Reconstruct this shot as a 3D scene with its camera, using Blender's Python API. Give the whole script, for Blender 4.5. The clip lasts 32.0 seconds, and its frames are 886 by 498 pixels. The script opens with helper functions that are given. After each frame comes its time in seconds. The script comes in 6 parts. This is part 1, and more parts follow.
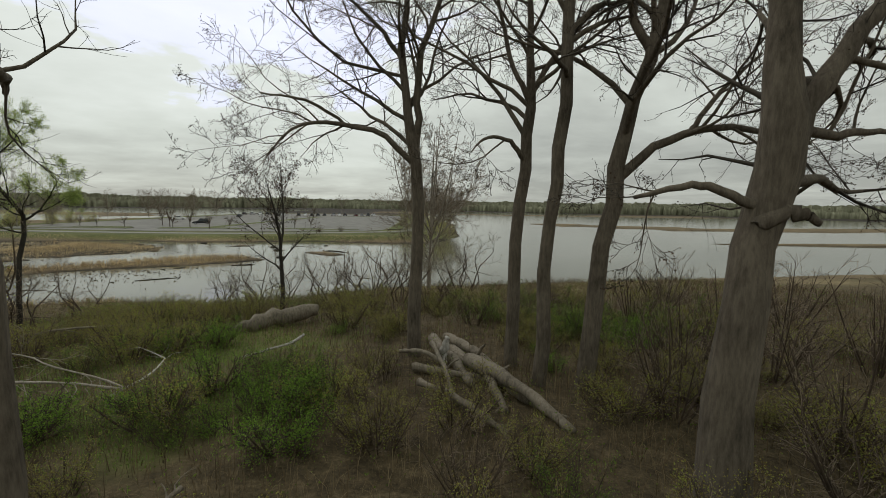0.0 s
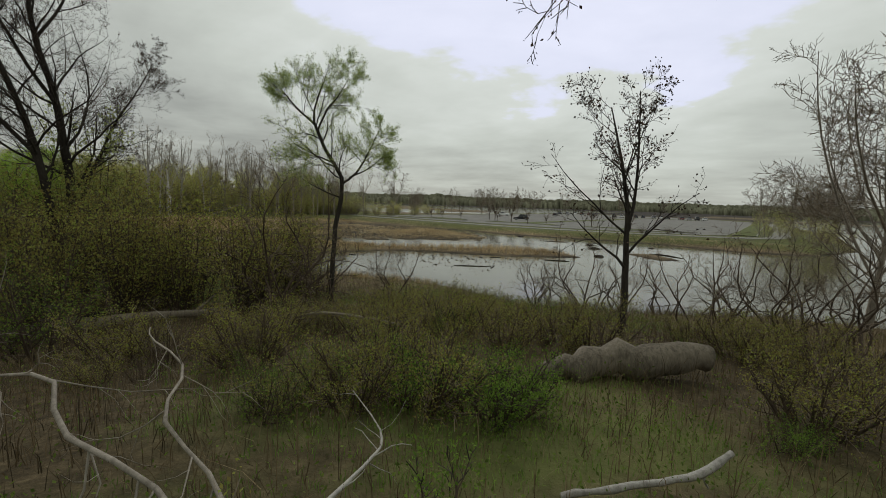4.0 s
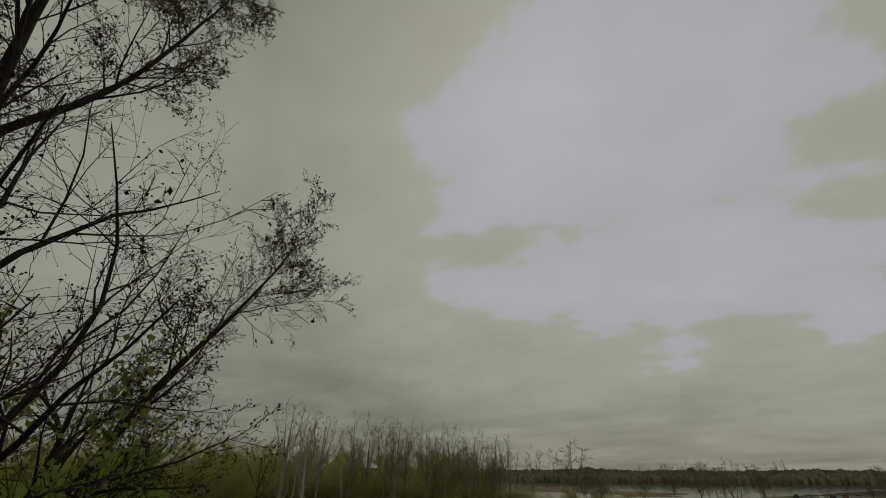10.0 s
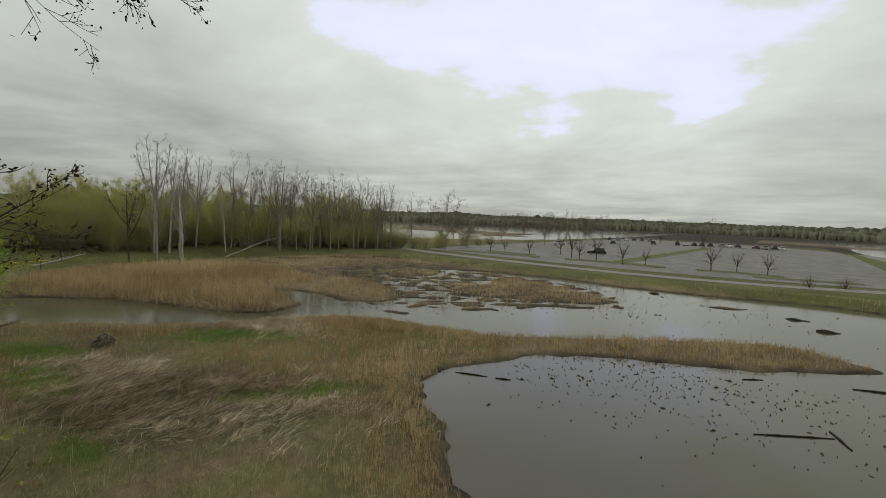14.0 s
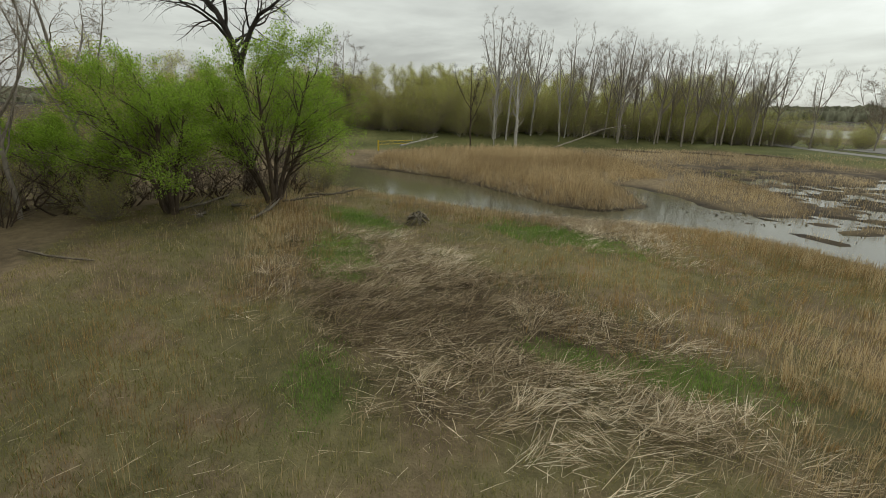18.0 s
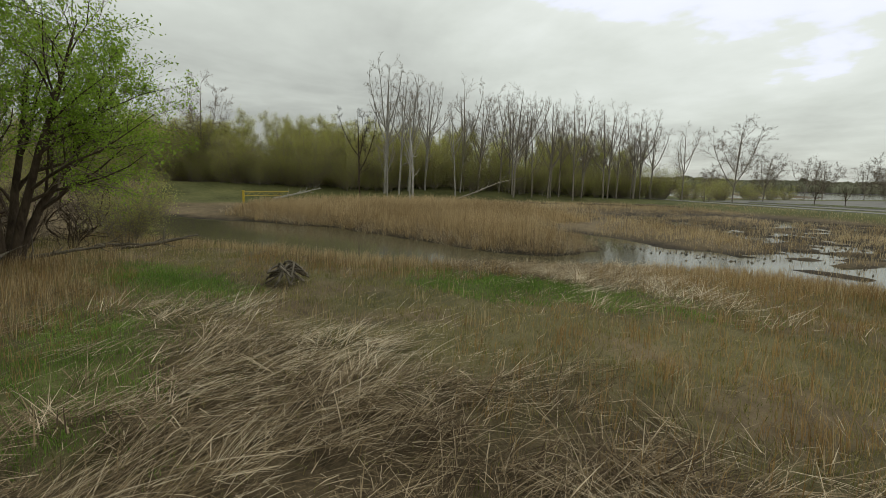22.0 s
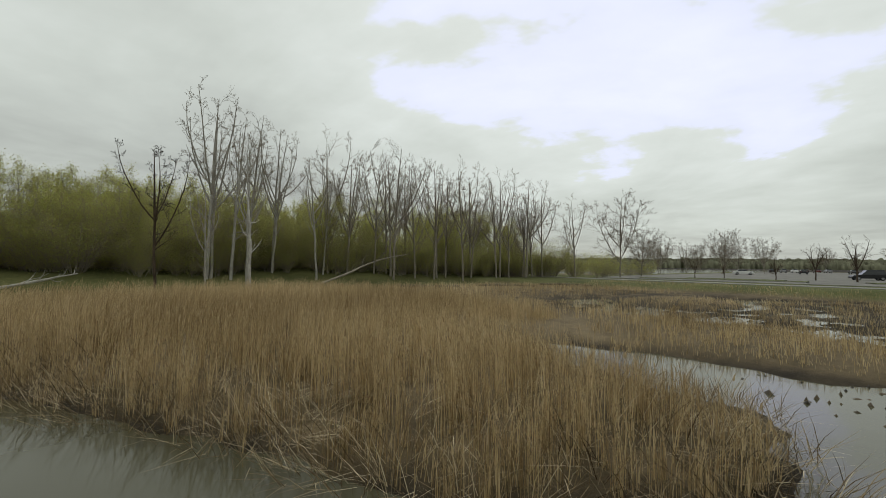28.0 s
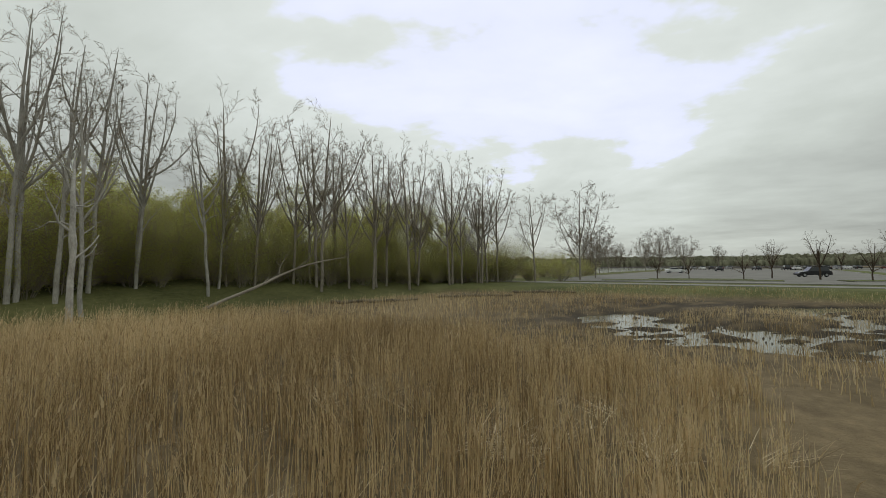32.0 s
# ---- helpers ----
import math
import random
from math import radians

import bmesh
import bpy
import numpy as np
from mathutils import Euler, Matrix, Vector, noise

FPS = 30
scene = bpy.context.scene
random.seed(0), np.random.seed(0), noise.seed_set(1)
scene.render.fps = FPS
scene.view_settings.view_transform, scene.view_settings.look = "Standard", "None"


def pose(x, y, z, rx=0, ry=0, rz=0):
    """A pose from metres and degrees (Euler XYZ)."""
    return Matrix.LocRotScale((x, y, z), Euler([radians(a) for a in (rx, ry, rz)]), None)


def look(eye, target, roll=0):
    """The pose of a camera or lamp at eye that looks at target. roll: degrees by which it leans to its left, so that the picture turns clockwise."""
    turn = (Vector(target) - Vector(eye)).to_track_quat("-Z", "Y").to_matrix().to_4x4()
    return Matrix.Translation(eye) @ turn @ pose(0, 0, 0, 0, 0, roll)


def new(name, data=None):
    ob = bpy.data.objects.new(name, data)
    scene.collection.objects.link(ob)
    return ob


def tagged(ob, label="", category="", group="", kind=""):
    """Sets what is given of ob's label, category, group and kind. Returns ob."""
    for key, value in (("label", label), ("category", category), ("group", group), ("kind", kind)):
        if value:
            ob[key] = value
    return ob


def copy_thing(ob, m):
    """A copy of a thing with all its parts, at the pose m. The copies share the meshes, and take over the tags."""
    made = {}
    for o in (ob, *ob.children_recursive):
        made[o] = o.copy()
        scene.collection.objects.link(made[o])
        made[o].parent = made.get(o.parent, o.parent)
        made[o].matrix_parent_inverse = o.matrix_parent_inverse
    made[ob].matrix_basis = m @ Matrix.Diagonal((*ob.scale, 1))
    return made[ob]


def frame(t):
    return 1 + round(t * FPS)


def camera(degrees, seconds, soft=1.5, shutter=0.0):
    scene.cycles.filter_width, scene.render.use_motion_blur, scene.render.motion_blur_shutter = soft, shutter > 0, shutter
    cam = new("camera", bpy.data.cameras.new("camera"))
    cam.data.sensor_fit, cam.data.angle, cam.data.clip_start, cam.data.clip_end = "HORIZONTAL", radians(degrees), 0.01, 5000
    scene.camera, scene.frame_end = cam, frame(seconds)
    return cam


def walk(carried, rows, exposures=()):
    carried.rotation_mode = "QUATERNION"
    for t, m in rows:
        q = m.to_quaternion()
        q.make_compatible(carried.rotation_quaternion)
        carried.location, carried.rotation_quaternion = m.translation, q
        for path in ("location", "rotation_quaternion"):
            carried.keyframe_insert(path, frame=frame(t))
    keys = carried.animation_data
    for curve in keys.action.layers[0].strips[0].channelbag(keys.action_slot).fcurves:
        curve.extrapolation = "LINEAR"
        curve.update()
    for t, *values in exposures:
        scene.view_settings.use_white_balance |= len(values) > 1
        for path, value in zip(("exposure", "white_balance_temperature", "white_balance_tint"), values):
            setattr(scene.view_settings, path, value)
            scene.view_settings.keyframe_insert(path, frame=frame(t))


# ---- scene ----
cam = camera(90, 32.0, soft=0.9)
PATH = [
    (0, (-0.05, 0.10, 7.72), (0.060, 2.087, 7.524), 0.9),
    (0.5, (0.17, 1.12, 7.58), (0.043, 3.105, 7.365), 1.0),
    (1, (0.12, 2.19, 7.43), (-0.222, 4.145, 7.208), 1.2),
    (1.5, (-0.22, 3.33, 7.25), (-0.748, 5.244, 7.013), 1.4),
    (2, (-0.73, 4.53, 7.06), (-1.422, 6.391, 6.804), 1.6),
    (2.5, (-1.38, 5.73, 6.86), (-2.225, 7.519, 6.611), 1.8),
    (3, (-2.11, 6.86, 6.65), (-3.102, 8.584, 6.404), 1.9),
    (3.5, (-3.01, 7.95, 6.42), (-4.092, 9.616, 6.190), 1.9),
    (4, (-3.87, 9.02, 6.10), (-5.024, 10.639, 5.884), 2.0),
    (4.5, (-4.74, 10.04, 5.75), (-5.929, 11.639, 5.587), 2.1),
    (5, (-5.66, 11.03, 5.47), (-6.919, 12.584, 5.388), 2.0),
    (5.5, (-6.74, 12.07, 5.32), (-8.151, 13.478, 5.369), 1.8),
    (6, (-8.17, 13.28, 5.36), (-9.768, 14.455, 5.614), 1.5),
    (6.5, (-9.98, 14.43, 5.48), (-11.711, 15.361, 5.851), 1.0),
    (7, (-12.03, 15.20, 5.73), (-13.815, 15.936, 6.247), 0.6),
    (7.5, (-14.17, 15.72, 6.14), (-15.984, 16.336, 6.704), -0.2),
    (8, (-16.72, 15.98, 6.66), (-18.516, 16.534, 7.335), -0.7),
    (8.5, (-19.22, 16.30, 7.22), (-20.965, 16.852, 8.020), -1.0),
    (9, (-21.34, 16.77, 7.71), (-23.016, 17.401, 8.588), -1.0),
    (9.5, (-23.00, 17.48, 8.17), (-24.545, 18.298, 9.147), -0.5),
    (10, (-24.30, 17.98, 8.50), (-25.708, 19.075, 9.406), 0.4),
    (10.5, (-25.33, 18.51, 8.75), (-26.527, 19.914, 9.521), 1.2),
    (11, (-26.14, 19.11, 8.99), (-27.074, 20.793, 9.526), 1.3),
    (11.5, (-26.73, 19.72, 9.24), (-27.585, 21.495, 9.590), 1.3),
    (12, (-26.95, 20.17, 9.42), (-27.840, 21.952, 9.652), 1.3),
    (12.5, (-26.91, 20.29, 9.46), (-27.852, 22.047, 9.582), 1.6),
    (13, (-26.77, 20.00, 9.40), (-27.750, 21.742, 9.425), 1.9),
    (13.5, (-26.76, 19.56, 9.33), (-27.821, 21.256, 9.276), 2.2),
    (14, (-27.07, 19.56, 9.29), (-28.274, 21.152, 9.144), 2.3),
    (14.5, (-27.81, 20.28, 9.22), (-29.170, 21.734, 8.987), 2.4),
    (15, (-28.94, 21.35, 9.03), (-30.445, 22.624, 8.712), 2.4),
    (15.5, (-30.29, 22.34, 8.73), (-31.902, 23.448, 8.322), 2.3),
    (16, (-31.70, 23.17, 8.36), (-33.396, 24.106, 7.871), 2.2),
    (16.5, (-33.13, 23.81, 7.95), (-34.880, 24.618, 7.400), 2.1),
    (17, (-34.56, 24.31, 7.52), (-36.338, 24.997, 6.927), 2.0),
    (17.5, (-35.92, 24.68, 7.07), (-37.746, 25.242, 6.460), 1.7),
    (18, (-37.17, 24.92, 6.59), (-39.027, 25.335, 5.971), 1.4),
    (18.5, (-38.31, 25.02, 6.13), (-40.188, 25.338, 5.525), 1.1),
    (19, (-39.42, 25.00, 5.68), (-41.308, 25.300, 5.104), 1.0),
    (19.5, (-40.52, 24.96, 5.30), (-42.412, 25.312, 4.737), 1.0),
    (20, (-41.68, 25.07, 4.95), (-43.564, 25.511, 4.428), 1.1),
    (20.5, (-42.95, 25.35, 4.60), (-44.806, 25.917, 4.125), 1.2),
    (21, (-44.16, 25.78, 4.25), (-45.989, 26.468, 3.825), 1.3),
    (21.5, (-45.39, 26.31, 3.92), (-47.182, 27.117, 3.552), 1.4),
    (22, (-46.63, 26.88, 3.61), (-48.390, 27.781, 3.298), 1.6),
    (22.5, (-47.94, 27.50, 3.31), (-49.653, 28.501, 3.068), 1.6),
    (23, (-49.24, 28.08, 3.07), (-50.897, 29.186, 2.892), 1.6),
    (23.5, (-50.52, 28.89, 2.98), (-52.138, 30.055, 2.852), 1.5),
    (24, (-51.77, 29.73, 2.90), (-53.360, 30.951, 2.830), 1.4),
    (24.5, (-52.97, 30.62, 2.88), (-54.530, 31.876, 2.843), 1.4),
    (25, (-54.12, 31.45, 2.87), (-55.649, 32.733, 2.863), 1.5),
    (25.5, (-55.26, 32.17, 2.84), (-56.768, 33.481, 2.864), 1.7),
    (26, (-56.48, 32.84, 2.82), (-57.978, 34.173, 2.852), 1.9),
    (26.5, (-57.87, 33.51, 2.85), (-59.337, 34.868, 2.906), 2.2),
    (27, (-59.40, 34.12, 2.91), (-60.855, 35.493, 2.984), 2.1),
    (27.5, (-60.97, 34.59, 2.98), (-62.416, 35.970, 3.050), 1.4),
    (28, (-62.50, 34.86, 3.01), (-63.918, 36.275, 3.077), 0.6),
    (28.5, (-63.98, 35.03, 3.02), (-65.379, 36.452, 3.090), 0.1),
    (29, (-65.44, 35.26, 3.05), (-66.820, 36.697, 3.134), -0.2),
    (29.5, (-66.92, 35.71, 3.12), (-68.289, 37.170, 3.200), -0.3),
    (30, (-68.47, 36.48, 3.19), (-69.805, 37.961, 3.269), -0.3),
    (30.5, (-70.03, 37.56, 3.24), (-71.333, 39.079, 3.309), -0.3),
    (31, (-71.56, 38.92, 3.27), (-72.797, 40.484, 3.335), -0.3),
    (31.5, (-73.07, 40.41, 3.27), (-74.241, 42.028, 3.346), -0.4),
    (32, (-74.33, 42.12, 3.26), (-75.445, 43.779, 3.338), -0.5),
]
walk(cam, [(t, look(eye, target, roll)) for t, eye, target, roll in PATH],
     exposures=[(0, 0.1, 6500, 9), (3, 0.0, 6500, 9), (5.5, -0.3, 6500, 10), (6.3, -0.35, 6700, 9), (7.0, -0.65, 7000, 8), (8.0, -1.1, 7300, 6), (9.5, -1.2, 7300, 6),
                (10.4, -1.0, 7200, 6), (11.0, -0.3, 6600, 10), (13, -0.15, 6500, 10), (15, 0.1, 6500, 10), (17.5, 0.4, 6500, 10), (20, 0.35, 6500, 10), (23, 0.05, 6500, 9), (32, 0.0, 6400, 9)])

# ---- world, sun ----
SUN_AZ, SUN_EL = 38.0, 48.0      # degrees to the left of +y, and above the horizon
sun_way = Vector((-math.sin(radians(SUN_AZ)) * math.cos(radians(SUN_EL)), math.cos(radians(SUN_AZ)) * math.cos(radians(SUN_EL)), math.sin(radians(SUN_EL))))
sun = new("sun", bpy.data.lights.new("sun", "SUN"))
sun.data.energy, sun.data.angle, sun.data.color = 0.7, radians(25), (1.0, 0.97, 0.92)
sun.matrix_world = look(sun_way * 50, (0, 0, 0))


def nodes_of(tree):
    """Helpers for building node trees: make(type, **values) and link(a, b)."""
    def make(kind, inputs=(), **values):
        n = tree.nodes.new(kind)
        for k, v in values.items():
            setattr(n, k, v)
        for k, v in dict(inputs).items():
            if isinstance(v, bpy.types.NodeSocket):
                tree.links.new(v, n.inputs[k])
            else:
                n.inputs[k].default_value = v
        return n
    return make, tree.links.new


def ramp(make, fac, stops):
    r = make("ShaderNodeValToRGB", {"Fac": fac})
    els = r.color_ramp.elements
    while len(els) < len(stops):
        els.new(0.5)
    for e, (p, c) in zip(els, stops):
        e.position, e.color = p, (*c, 1)
    return r.outputs["Color"]


GAP_AZ, GAP_EL = 25.0, 34.0        # the thin place in the cloud below the sun
gap_way = Vector((-math.sin(radians(GAP_AZ)) * math.cos(radians(GAP_EL)), math.cos(radians(GAP_AZ)) * math.cos(radians(GAP_EL)), math.sin(radians(GAP_EL))))
world = bpy.data.worlds.new("overcast_sky")
scene.world = world
world.use_nodes = True
make, link = nodes_of(world.node_tree)
world.node_tree.nodes.clear()
tc = make("ShaderNodeTexCoord").outputs["Generated"]
sep = make("ShaderNodeSeparateXYZ", {0: tc})
up = make("ShaderNodeMath", {0: sep.outputs["Z"], 1: 0.10}, operation="ADD").outputs[0]
up = make("ShaderNodeMath", {0: up, 1: 0.06}, operation="MAXIMUM").outputs[0]
cx = make("ShaderNodeMath", {0: sep.outputs["X"], 1: up}, operation="DIVIDE").outputs[0]
cy = make("ShaderNodeMath", {0: sep.outputs["Y"], 1: up}, operation="DIVIDE").outputs[0]
flat = make("ShaderNodeCombineXYZ", {0: cx, 1: cy, 2: 3.7}).outputs[0]
big = make("ShaderNodeTexNoise", {"Vector": flat, "Scale": 0.42, "Detail": 6.0, "Roughness": 0.55, "Distortion": 0.6}).outputs["Fac"]
fine = make("ShaderNodeTexNoise", {"Vector": flat, "Scale": 1.5, "Detail": 5.0, "Roughness": 0.55}).outputs["Fac"]
glow = make("ShaderNodeVectorMath", {0: tc, 1: gap_way}, operation="DOT_PRODUCT").outputs["Value"]
glow = make("ShaderNodeMapRange", {0: glow, 1: 0.72, 2: 0.97, 3: 0.0, 4: 0.29}).outputs[0]
mix1 = make("ShaderNodeMath", {0: big, 1: 0.62}, operation="MULTIPLY").outputs[0]
mix2 = make("ShaderNodeMath", {0: fine, 1: 0.30, 2: mix1}, operation="MULTIPLY_ADD").outputs[0]
mix3 = make("ShaderNodeMath", {0: mix2, 1: glow}, operation="ADD").outputs[0]
haze = make("ShaderNodeMapRange", {0: sep.outputs["Z"], 1: 0.0, 2: 0.34, 3: -0.22, 4: 0.0}).outputs[0]
dens = make("ShaderNodeMath", {0: mix3, 1: haze}, operation="ADD").outputs[0]
cloud = ramp(make, dens, [(0.22, (0.34, 0.352, 0.325)), (0.36, (0.46, 0.48, 0.44)), (0.52, (0.60, 0.632, 0.58)), (0.645, (0.715, 0.75, 0.705)), (0.67, (0.80, 0.83, 0.99)), (0.78, (0.88, 0.905, 1.07)), (0.95, (0.96, 0.98, 1.08))])
sky = make("ShaderNodeTexSky", sky_type="NISHITA", sun_disc=False, sun_elevation=radians(SUN_EL), sun_rotation=radians(-SUN_AZ)).outputs["Color"]
skyd = make("ShaderNodeVectorMath", {0: sky, 3: 0.08}, operation="SCALE").outputs[0]
blend = make("ShaderNodeMix", {0: 0.95, 6: skyd, 7: cloud}, data_type="RGBA").outputs[2]
bg = make("ShaderNodeBackground", {"Color": blend, "Strength": 1.04})
link(bg.outputs[0], make("ShaderNodeOutputWorld").inputs["Surface"])

# ---- materials ----
def material(name, build, rough=0.9, spec=0.25, bump=None):
    m = bpy.data.materials.new(name)
    m.use_nodes = True
    make, link = nodes_of(m.node_tree)
    b = m.node_tree.nodes["Principled BSDF"]
    b.inputs["Roughness"].default_value = rough
    b.inputs["Specular IOR Level"].default_value = spec
    col = build(make, link, b)
    if col is not None:
        link(col, b.inputs["Base Color"])
    return m


def obj_noise(make, scale, detail=4.0, rough=0.6, coord="Object"):
    v = make("ShaderNodeTexCoord").outputs[coord]
    return make("ShaderNodeTexNoise", {"Vector": v, "Scale": scale, "Detail": detail, "Roughness": rough}).outputs["Fac"]


def add_bump(make, link, b, height, strength=0.5, dist=0.02):
    link(make("ShaderNodeBump", {"Height": height, "Strength": strength, "Distance": dist}).outputs[0], b.inputs["Normal"])


def bark(dark, light, name):
    def build(make, link, b):
        v = make("ShaderNodeTexCoord").outputs["Object"]
        v = make("ShaderNodeMapping", {"Vector": v, "Scale": (1.0, 1.0, 0.22)}).outputs[0]
        n = make("ShaderNodeTexNoise", {"Vector": v, "Scale": 14.0, "Detail": 6.0, "Roughness": 0.7}).outputs["Fac"]
        n2 = obj_noise(make, 0.9, 3.0)
        s = make("ShaderNodeMath", {0: n2, 1: 0.5, 2: make("ShaderNodeMath", {0: n, 1: 0.6}, operation="MULTIPLY").outputs[0]}, operation="MULTIPLY_ADD").outputs[0]
        add_bump(make, link, b, n, 0.8, 0.03)
        return ramp(make, s, [(0.36, dark), (0.66, light)])
    return material(name, build, 0.95, 0.15)


def island_mix(stops, name, rough=0.85, coarse=0.0, thin=0.0):
    """Many small pieces in one mesh: each takes its own tone. thin: how much light a blade or leaf lets through."""
    def build(make, link, b):
        r = make("ShaderNodeNewGeometry").outputs["Random Per Island"]
        if coarse:
            n = obj_noise(make, coarse, 3.0)
            n = make("ShaderNodeMapRange", {0: n, 1: 0.3, 2: 0.7, 3: -0.30, 4: 0.30}).outputs[0]
            r = make("ShaderNodeMath", {0: r, 1: 0.75, 2: n}, operation="MULTIPLY_ADD").outputs[0]
        col = ramp(make, r, stops)
        if thin:
            out = b.outputs[0].node.id_data.nodes["Material Output"]
            tr = make("ShaderNodeBsdfTranslucent", {"Color": col})
            mx = make("ShaderNodeMixShader", {0: thin, 1: b.outputs[0], 2: tr.outputs[0]})
            link(mx.outputs[0], out.inputs["Surface"])
        return col
    return material(name, build, rough, 0.2)


bark_grey = bark((0.045, 0.037, 0.028), (0.18, 0.15, 0.115), "grey_bark")
bark_dark = bark((0.016, 0.014, 0.012), (0.06, 0.052, 0.042), "dark_bark")
bark_tan = bark((0.15, 0.13, 0.105), (0.37, 0.33, 0.275), "tan_bark")
bark_pale = bark((0.22, 0.205, 0.18), (0.50, 0.475, 0.43), "bleached_bark")
bark_brown = bark((0.035, 0.026, 0.019), (0.12, 0.09, 0.065), "brown_bark")
twig_mat = island_mix([(0.0, (0.030, 0.025, 0.020)), (1.0, (0.10, 0.085, 0.068))], "twig_bark")
twig_warm = island_mix([(0.0, (0.10, 0.076, 0.054)), (1.0, (0.27, 0.215, 0.155))], "brown_twig_bark")
twig_tan = island_mix([(0.0, (0.20, 0.16, 0.115)), (1.0, (0.42, 0.35, 0.26))], "tan_twig_bark", thin=0.2)
reed_mat = island_mix([(0.0, (0.21, 0.145, 0.07)), (0.40, (0.55, 0.415, 0.22)), (1.0, (0.84, 0.70, 0.45))], "dry_reed", coarse=0.09, thin=0.35)
plume_mat = island_mix([(0.0, (0.30, 0.21, 0.109)), (1.0, (0.72, 0.58, 0.353))], "reed_plume", coarse=0.2, thin=0.4)
rust_mat = island_mix([(0.0, (0.20, 0.125, 0.050)), (0.5, (0.44, 0.285, 0.113)), (1.0, (0.60, 0.43, 0.202))], "rusty_grass", coarse=0.12, thin=0.35)
straw_mat = island_mix([(0.0, (0.07, 0.047, 0.026)), (0.4, (0.32, 0.24, 0.135)), (0.65, (0.72, 0.60, 0.41)), (1.0, (0.92, 0.83, 0.63))], "fallen_straw", coarse=0.15, thin=0.2)
dullgrass_mat = island_mix([(0.0, (0.14, 0.15, 0.038)), (0.5, (0.32, 0.285, 0.101)), (1.0, (0.56, 0.45, 0.218))], "dull_grass", coarse=0.12, thin=0.35)
green_mat = island_mix([(0.0, (0.11, 0.20, 0.034)), (1.0, (0.30, 0.44, 0.095))], "spring_grass", coarse=0.3, thin=0.4)
leaf_willow = island_mix([(0.0, (0.22, 0.30, 0.07)), (1.0, (0.48, 0.56, 0.18))], "willow_leaf", thin=0.45)
leaf_pale = island_mix([(0.0, (0.20, 0.24, 0.06)), (1.0, (0.42, 0.45, 0.16))], "young_leaf", thin=0.45)
leaf_bush = island_mix([(0.0, (0.07, 0.11, 0.02)), (1.0, (0.20, 0.27, 0.055))], "shrub_leaf", thin=0.45)
leaf_fresh = island_mix([(0.0, (0.09, 0.16, 0.024)), (1.0, (0.23, 0.36, 0.055))], "fresh_weed_leaf", thin=0.45)
leaf_thicket = island_mix([(0.0, (0.17, 0.13, 0.048)), (0.55, (0.30, 0.27, 0.075)), (1.0, (0.33, 0.40, 0.08))], "thicket_leaf", thin=0.45)
brush_mat = island_mix([(0.0, (0.055, 0.042, 0.024)), (0.6, (0.18, 0.13, 0.07)), (1.0, (0.34, 0.27, 0.155))], "dead_stems", coarse=0.2, thin=0.2)


def ground_build(make, link, b):
    pos = make("ShaderNodeNewGeometry").outputs["Position"]
    n1 = make("ShaderNodeTexNoise", {"Vector": pos, "Scale": 0.16, "Detail": 5.0, "Roughness": 0.6}).outputs["Fac"]
    n2 = make("ShaderNodeTexNoise", {"Vector": pos, "Scale": 2.4, "Detail": 6.0, "Roughness": 0.7}).outputs["Fac"]
    n3 = make("ShaderNodeTexNoise", {"Vector": pos, "Scale": 14.0, "Detail": 3.0, "Roughness": 0.7}).outputs["Fac"]
    s = make("ShaderNodeMath", {0: n1, 1: 0.55, 2: make("ShaderNodeMath", {0: n2, 1: 0.45}, operation="MULTIPLY").outputs[0]}, operation="MULTIPLY_ADD").outputs[0]
    dry = ramp(make, s, [(0.34, (0.075, 0.058, 0.034)), (0.50, (0.16, 0.122, 0.070)), (0.66, (0.27, 0.205, 0.118))])
    grass = ramp(make, s, [(0.34, (0.055, 0.068, 0.020)), (0.66, (0.155, 0.165, 0.055))])
    # dark leaf litter; also the painted shade between fallen straw
    leafy_and_shade = ramp(make, make("ShaderNodeMath", {0: n2, 1: 0.6, 2: make("ShaderNodeMath", {0: n3, 1: 0.4}, operation="MULTIPLY").outputs[0]}, operation="MULTIPLY_ADD").outputs[0], [(0.36, (0.030, 0.023, 0.013)), (0.52, (0.085, 0.065, 0.036)), (0.66, (0.17, 0.132, 0.076))])
    mud = ramp(make, s, [(0.34, (0.018, 0.015, 0.011)), (0.66, (0.055, 0.045, 0.032))])
    zone = make("ShaderNodeAttribute", attribute_name="zone").outputs["Color"]
    z = make("ShaderNodeSeparateColor", {0: zone})
    c = make("ShaderNodeMix", {0: z.outputs[1], 6: dry, 7: grass}, data_type="RGBA").outputs[2]
    c = make("ShaderNodeMix", {0: z.outputs[2], 6: c, 7: leafy_and_shade}, data_type="RGBA").outputs[2]
    c = make("ShaderNodeMix", {0: z.outputs[0], 6: c, 7: mud}, data_type="RGBA").outputs[2]
    add_bump(make, link, b, n3, 0.7, 0.06)
    return c


ground_mat = material("marsh_ground", ground_build, 0.95, 0.15)


def water_build(make, link, b):
    pos = make("ShaderNodeNewGeometry").outputs["Position"]
    n = make("ShaderNodeTexNoise", {"Vector": pos, "Scale": 1.3, "Detail": 3.0, "Roughness": 0.55}).outputs["Fac"]
    add_bump(make, link, b, n, 0.10, 0.05)
    n1 = make("ShaderNodeTexNoise", {"Vector": pos, "Scale": 0.05, "Detail": 3.0}).outputs["Fac"]
    return ramp(make, n1, [(0.3, (0.075, 0.072, 0.042)), (0.7, (0.105, 0.098, 0.058))])


